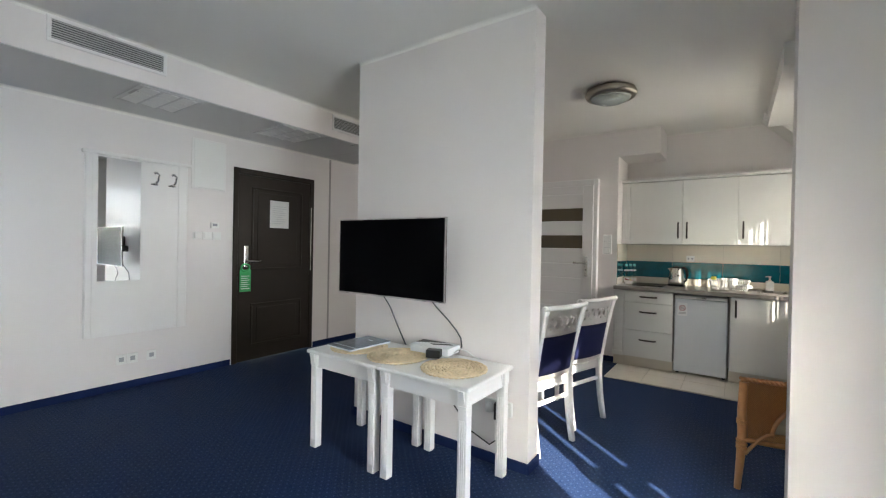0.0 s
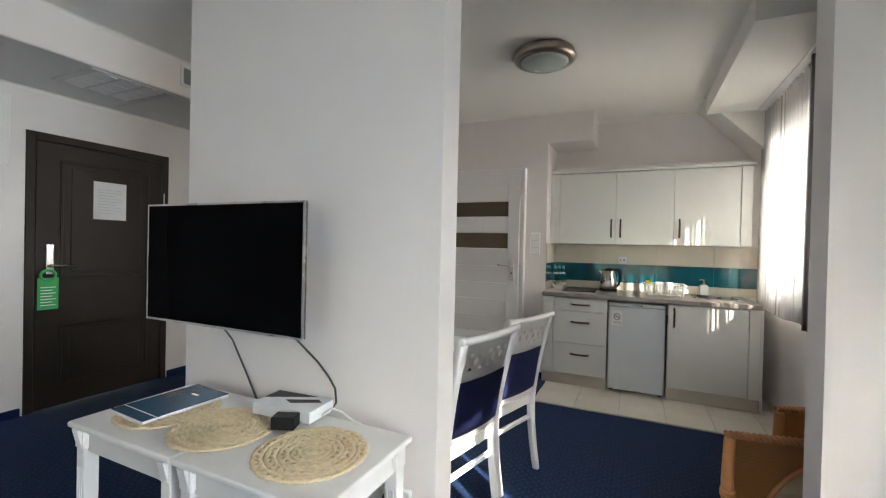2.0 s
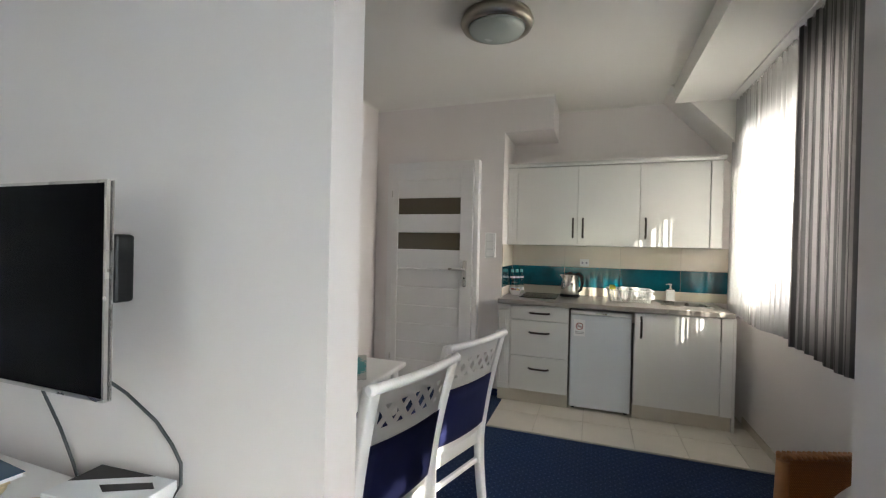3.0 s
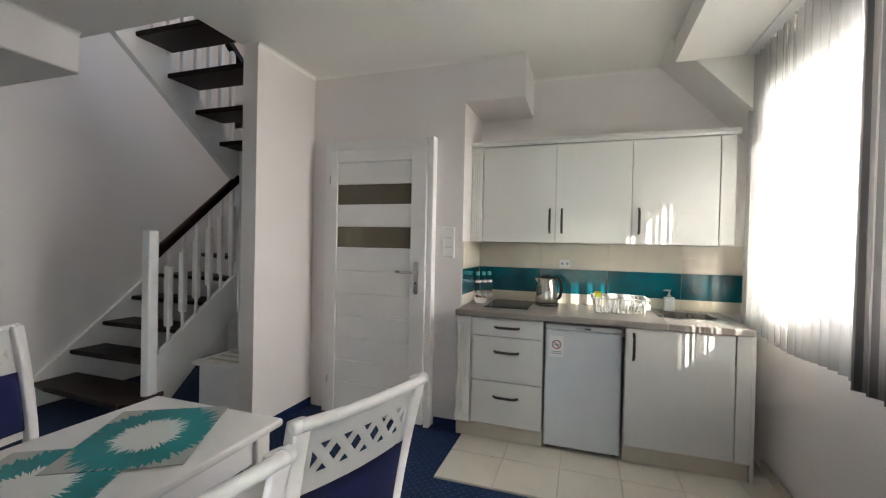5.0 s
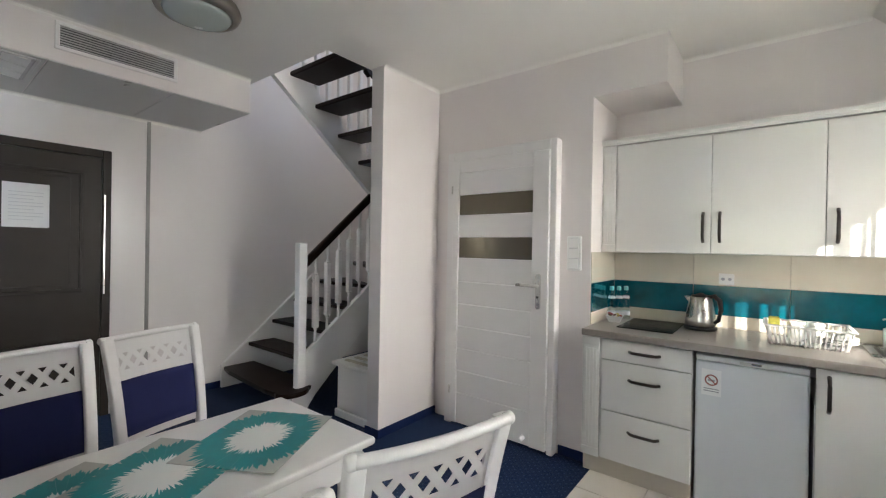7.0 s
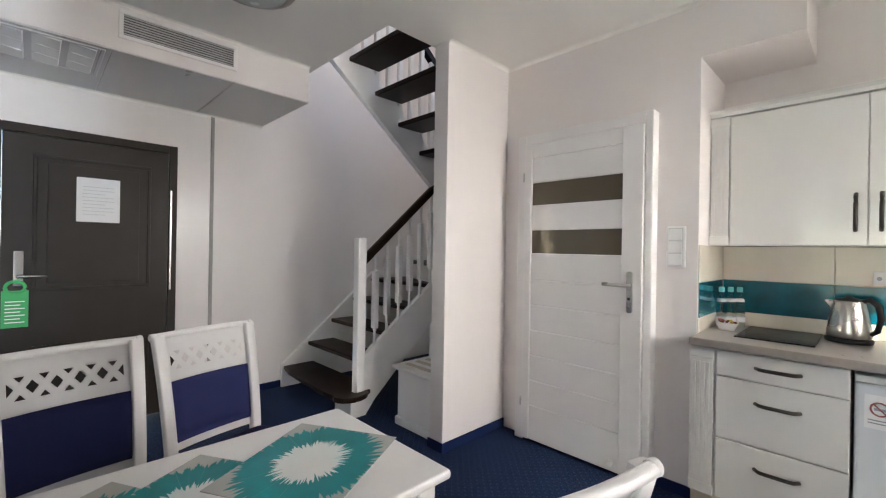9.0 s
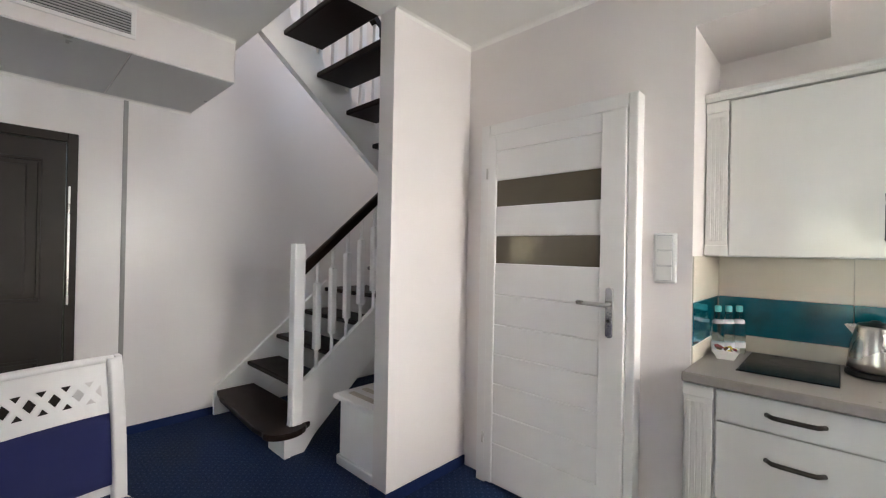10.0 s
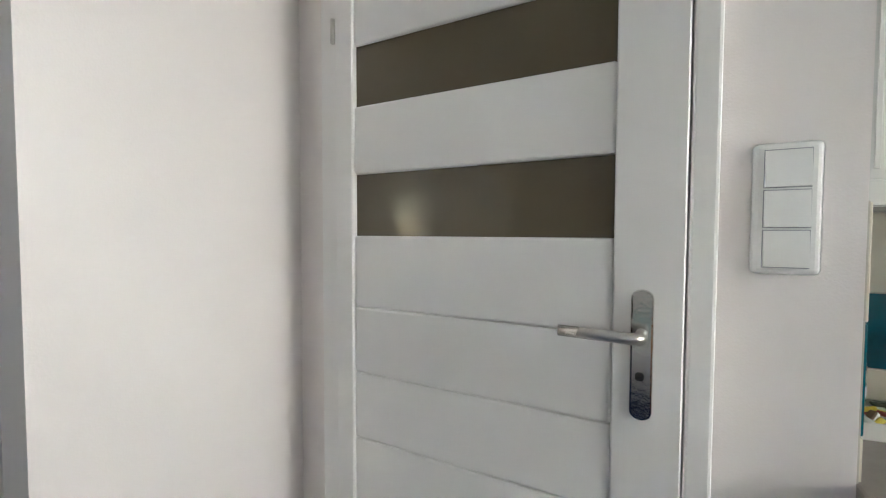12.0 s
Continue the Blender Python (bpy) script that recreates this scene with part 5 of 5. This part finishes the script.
# ---- on the worktop ----
WT = 0.882
def worktop_things():
    k = thing("kettle", pose(-0.365, 5.345, WT, 0, 0, -18), "brushed steel electric kettle with a black handle", "kettle")
    k.scale = (1.05, 1.05, 0.98)
    part("base", Mesh().lathe([(0.082, 0), (0.085, 0.006), (0.085, 0.018), (0.07, 0.024)], 32), BLACK, k)
    part("body", Mesh().lathe([(0.068, 0.024), (0.079, 0.03), (0.078, 0.06), (0.066, 0.14), (0.056, 0.195), (0.052, 0.205)], 32), STEEL, k)
    part("lid", Mesh().lathe([(0.052, 0.205), (0.048, 0.213), (0.02, 0.219), (0.012, 0.226), (0.002, 0.228)], 24), BLACK, k)
    part("spout", Mesh().prism([(-0.05, 0.15), (-0.085, 0.20), (-0.045, 0.205)], "y", -0.018, 0.018), STEEL, k)
    part("handle", Mesh().tube([(0.045, 0, 0.205), (0.075, -0.005, 0.215), (0.105, -0.01, 0.19), (0.113, -0.012, 0.13), (0.10, -0.01, 0.07), (0.078, -0.006, 0.05)], [0.011, 0.013, 0.014, 0.013, 0.012, 0.01], 10), BLACK, k)
    clear = pane_material("bottle_plastic")
    clear.node_tree.nodes["Principled BSDF"].inputs["Base Color"].default_value = (0.80, 0.92, 0.93, 1)
    clear.node_tree.nodes["Principled BSDF"].inputs["IOR"].default_value = 1.38
    cap = mat("aqua_cap", (0.12, 0.50, 0.52), 0.4)
    for x, y in ((-0.893, 5.335), (-0.857, 5.377), (-0.821, 5.419)):
        b = thing("water_bottle", pose(x, y, WT), "small clear water bottle with an aqua cap", "bottle", "water bottles")
        b.scale = (1.04, 1.04, 1.2)
        part("bottle", Mesh().lathe([(0.022, 0), (0.026, 0.006), (0.026, 0.05), (0.0235, 0.058), (0.026, 0.066), (0.026, 0.10), (0.021, 0.125), (0.013, 0.158), (0.0115, 0.168)], 20), clear, b)
        part("cap", Mesh().lathe([(0.0135, 0.166), (0.014, 0.17), (0.014, 0.186), (0.012, 0.19)], 16), cap, b)
        part("label", Mesh().lathe([(0.0264, 0.024), (0.0264, 0.046)], 20, caps=False), PAPER, b, "white paper label")
        part("badge", Mesh().lathe([(0.0232, 0.120), (0.0205, 0.133)], 20, caps=False), PAPER, b)
    d = thing("snack_bowl", pose(-0.845, 5.245, WT, 0, 0, 8), "square white bowl filled with sachets", "bowl")
    m = Mesh()
    r0, r1, hh = 0.032, 0.052, 0.042
    sq = lambda r, z: [m.bm.verts.new((a * r, b * r, z)) for a, b in ((-1, -1), (1, -1), (1, 1), (-1, 1))]
    lo, hi, hi2, lo2 = sq(r0, 0), sq(r1, hh), sq(r1 - 0.004, hh), sq(r0 - 0.003, 0.006)
    m.bm.faces.new(lo[::-1])
    for a, b in ((lo, hi), (hi, hi2), (hi2, lo2)):
        for i in range(4):
            m.bm.faces.new((a[i], a[(i + 1) % 4], b[(i + 1) % 4], b[i]))
    m.bm.faces.new(lo2)
    part("dish", m, WHITE, d)
    rnd = random.Random(5)
    cols = [mat("yellow_sachet", (0.70, 0.55, 0.08), 0.5), mat("red_sachet", (0.30, 0.04, 0.04), 0.5), mat("brown_sachet", (0.12, 0.06, 0.03), 0.5), PAPER]
    for i in range(16):
        q = Mesh().box(-0.015, 0.015, -0.006, 0.006, -0.004, 0.004, 0.002)
        mm = pose(rnd.uniform(-0.033, 0.033), rnd.uniform(-0.033, 0.033), 0.040 + rnd.uniform(-0.006, 0.01), rnd.uniform(-40, 40), rnd.uniform(-40, 40), rnd.uniform(0, 180))
        bmesh.ops.transform(q.bm, matrix=mm, verts=q.bm.verts[:])
        part("sachet", q, cols[i % 4], d)
    h = thing("hob", pose(-0.775, 5.03, WT), "black glass two-ring hob set in the worktop", "hob")
    part("plate", Mesh().box(0, 0.31, 0, 0.43, 0.0005, 0.006, 0.002), HOB, h)
    for y in (0.12, 0.31):
        part("ring", Mesh().tube([(0.155 + 0.08 * math.cos(a), y + 0.08 * math.sin(a), 0.0060) for a in (2 * math.pi * i / 32 for i in range(32))], 0.0005, 4, True), VENTGREY, h)
    # dish rack
    r = thing("dish_rack", pose(-0.045, 5.11, WT), "white plastic dish rack with two cups and a sponge", "dish rack")
    w, dd, hh = 0.34, 0.26, 0.105
    m = Mesh().box(0.02, w - 0.02, 0.02, dd - 0.02, 0.006, 0.012, 0.002)
    m.box(-0.012, w + 0.012, -0.012, 0.008, hh - 0.01, hh, 0.003).box(-0.012, w + 0.012, dd - 0.008, dd + 0.012, hh - 0.01, hh, 0.003)
    m.box(-0.012, 0.008, 0.008, dd - 0.008, hh - 0.01, hh, 0.003).box(w - 0.008, w + 0.012, 0.008, dd - 0.008, hh - 0.01, hh, 0.003)
    part("rim", m, PLASTIC, r)
    for side in range(4):
        n = 16 if side < 2 else 12
        for i in range(n):
            u = (i + 0.5) / n
            x, y = ((u * w, 0.0), (u * w, dd), (0.0, u * dd), (w, u * dd))[side]
            xi, yi = (0.02 + u * (w - 0.04), 0.02 if side == 0 else dd - 0.02) if side < 2 else (0.02 if side == 2 else w - 0.02, 0.02 + u * (dd - 0.04))
            part("bar", Mesh().tube([(xi, yi, 0.0), (x, y, hh - 0.006)], 0.004, 5), PLASTIC, r)
    for x in (0.13, 0.21):
        cu = part("cup", Mesh().lathe([(0.026, 0.012), (0.036, 0.03), (0.038, 0.10), (0.035, 0.118), (0.033, 0.118), (0.034, 0.03)], 20, (x, 0.13, 0.002)), WHITE, r)
        part("cup_inside", Mesh().lathe([(0.033, 0.114), (0.003, 0.113)], 20, (x, 0.13, 0.002)), BLACK, cu)
    part("sponge", Mesh().box(0.012, 0.06, 0.06, 0.12, 0.09, 0.135, 0.008, 2), mat("yellow_sponge", (0.62, 0.62, 0.10), 0.9, bump=0.4), r, "yellow sponge")
    for i in range(3):
        part("plate", Mesh().lathe([(0.05, 0.0), (0.085, 0.010), (0.086, 0.013), (0.05, 0.004)], 24, (0.285 - 0.0, 0.13, 0.02 + 0.012 * i)), WHITE, r)
    # soap dispenser
    so = thing("soap_dispenser", pose(0.47, 5.435, WT), "frosted soap dispenser with a steel pump", "dispenser")
    part("bottle", Mesh().box(-0.033, 0.033, -0.022, 0.022, 0, 0.098, 0.006, 2), mat("frosted_plastic", (0.66, 0.68, 0.66), 0.35), so)
    part("pump", Mesh().lathe([(0.014, 0.098), (0.014, 0.112), (0.006, 0.114), (0.006, 0.14), (0.011, 0.142), (0.011, 0.15)], 14).tube([(0, 0, 0.146), (-0.03, 0, 0.146), (-0.036, 0, 0.140)], 0.005, 6), STEEL, so, "steel pump")
    # sink
    sk = thing("sink", pose(0.37, 5.06, WT), "stainless steel inset kitchen sink", "sink")
    m = Mesh().box(-0.015, 0.345, -0.015, 0.02, 0.0005, 0.006, 0.002).box(-0.015, 0.345, 0.32, 0.355, 0.0005, 0.006, 0.002).box(-0.015, 0.02, 0.02, 0.32, 0.0005, 0.006, 0.002).box(0.31, 0.345, 0.02, 0.32, 0.0005, 0.006, 0.002)
    part("rim", m, STEEL, sk)
    b = Mesh()
    t_, z0 = 0.004, -0.15
    b.box(0.02, 0.31, 0.02, 0.32, z0, z0 + t_).box(0.016, 0.02, 0.02, 0.32, z0, 0.001).box(0.31, 0.314, 0.02, 0.32, z0, 0.001).box(0.02, 0.31, 0.016, 0.02, z0, 0.001).box(0.02, 0.31, 0.32, 0.324, z0, 0.001)
    part("basin", b, STEEL, sk)
    part("drain", Mesh().lathe([(0.03, 0), (0.03, 0.003), (0.02, 0.004)], 20, (0.165, 0.17, z0 + t_)), CHROME, sk)


worktop_things()
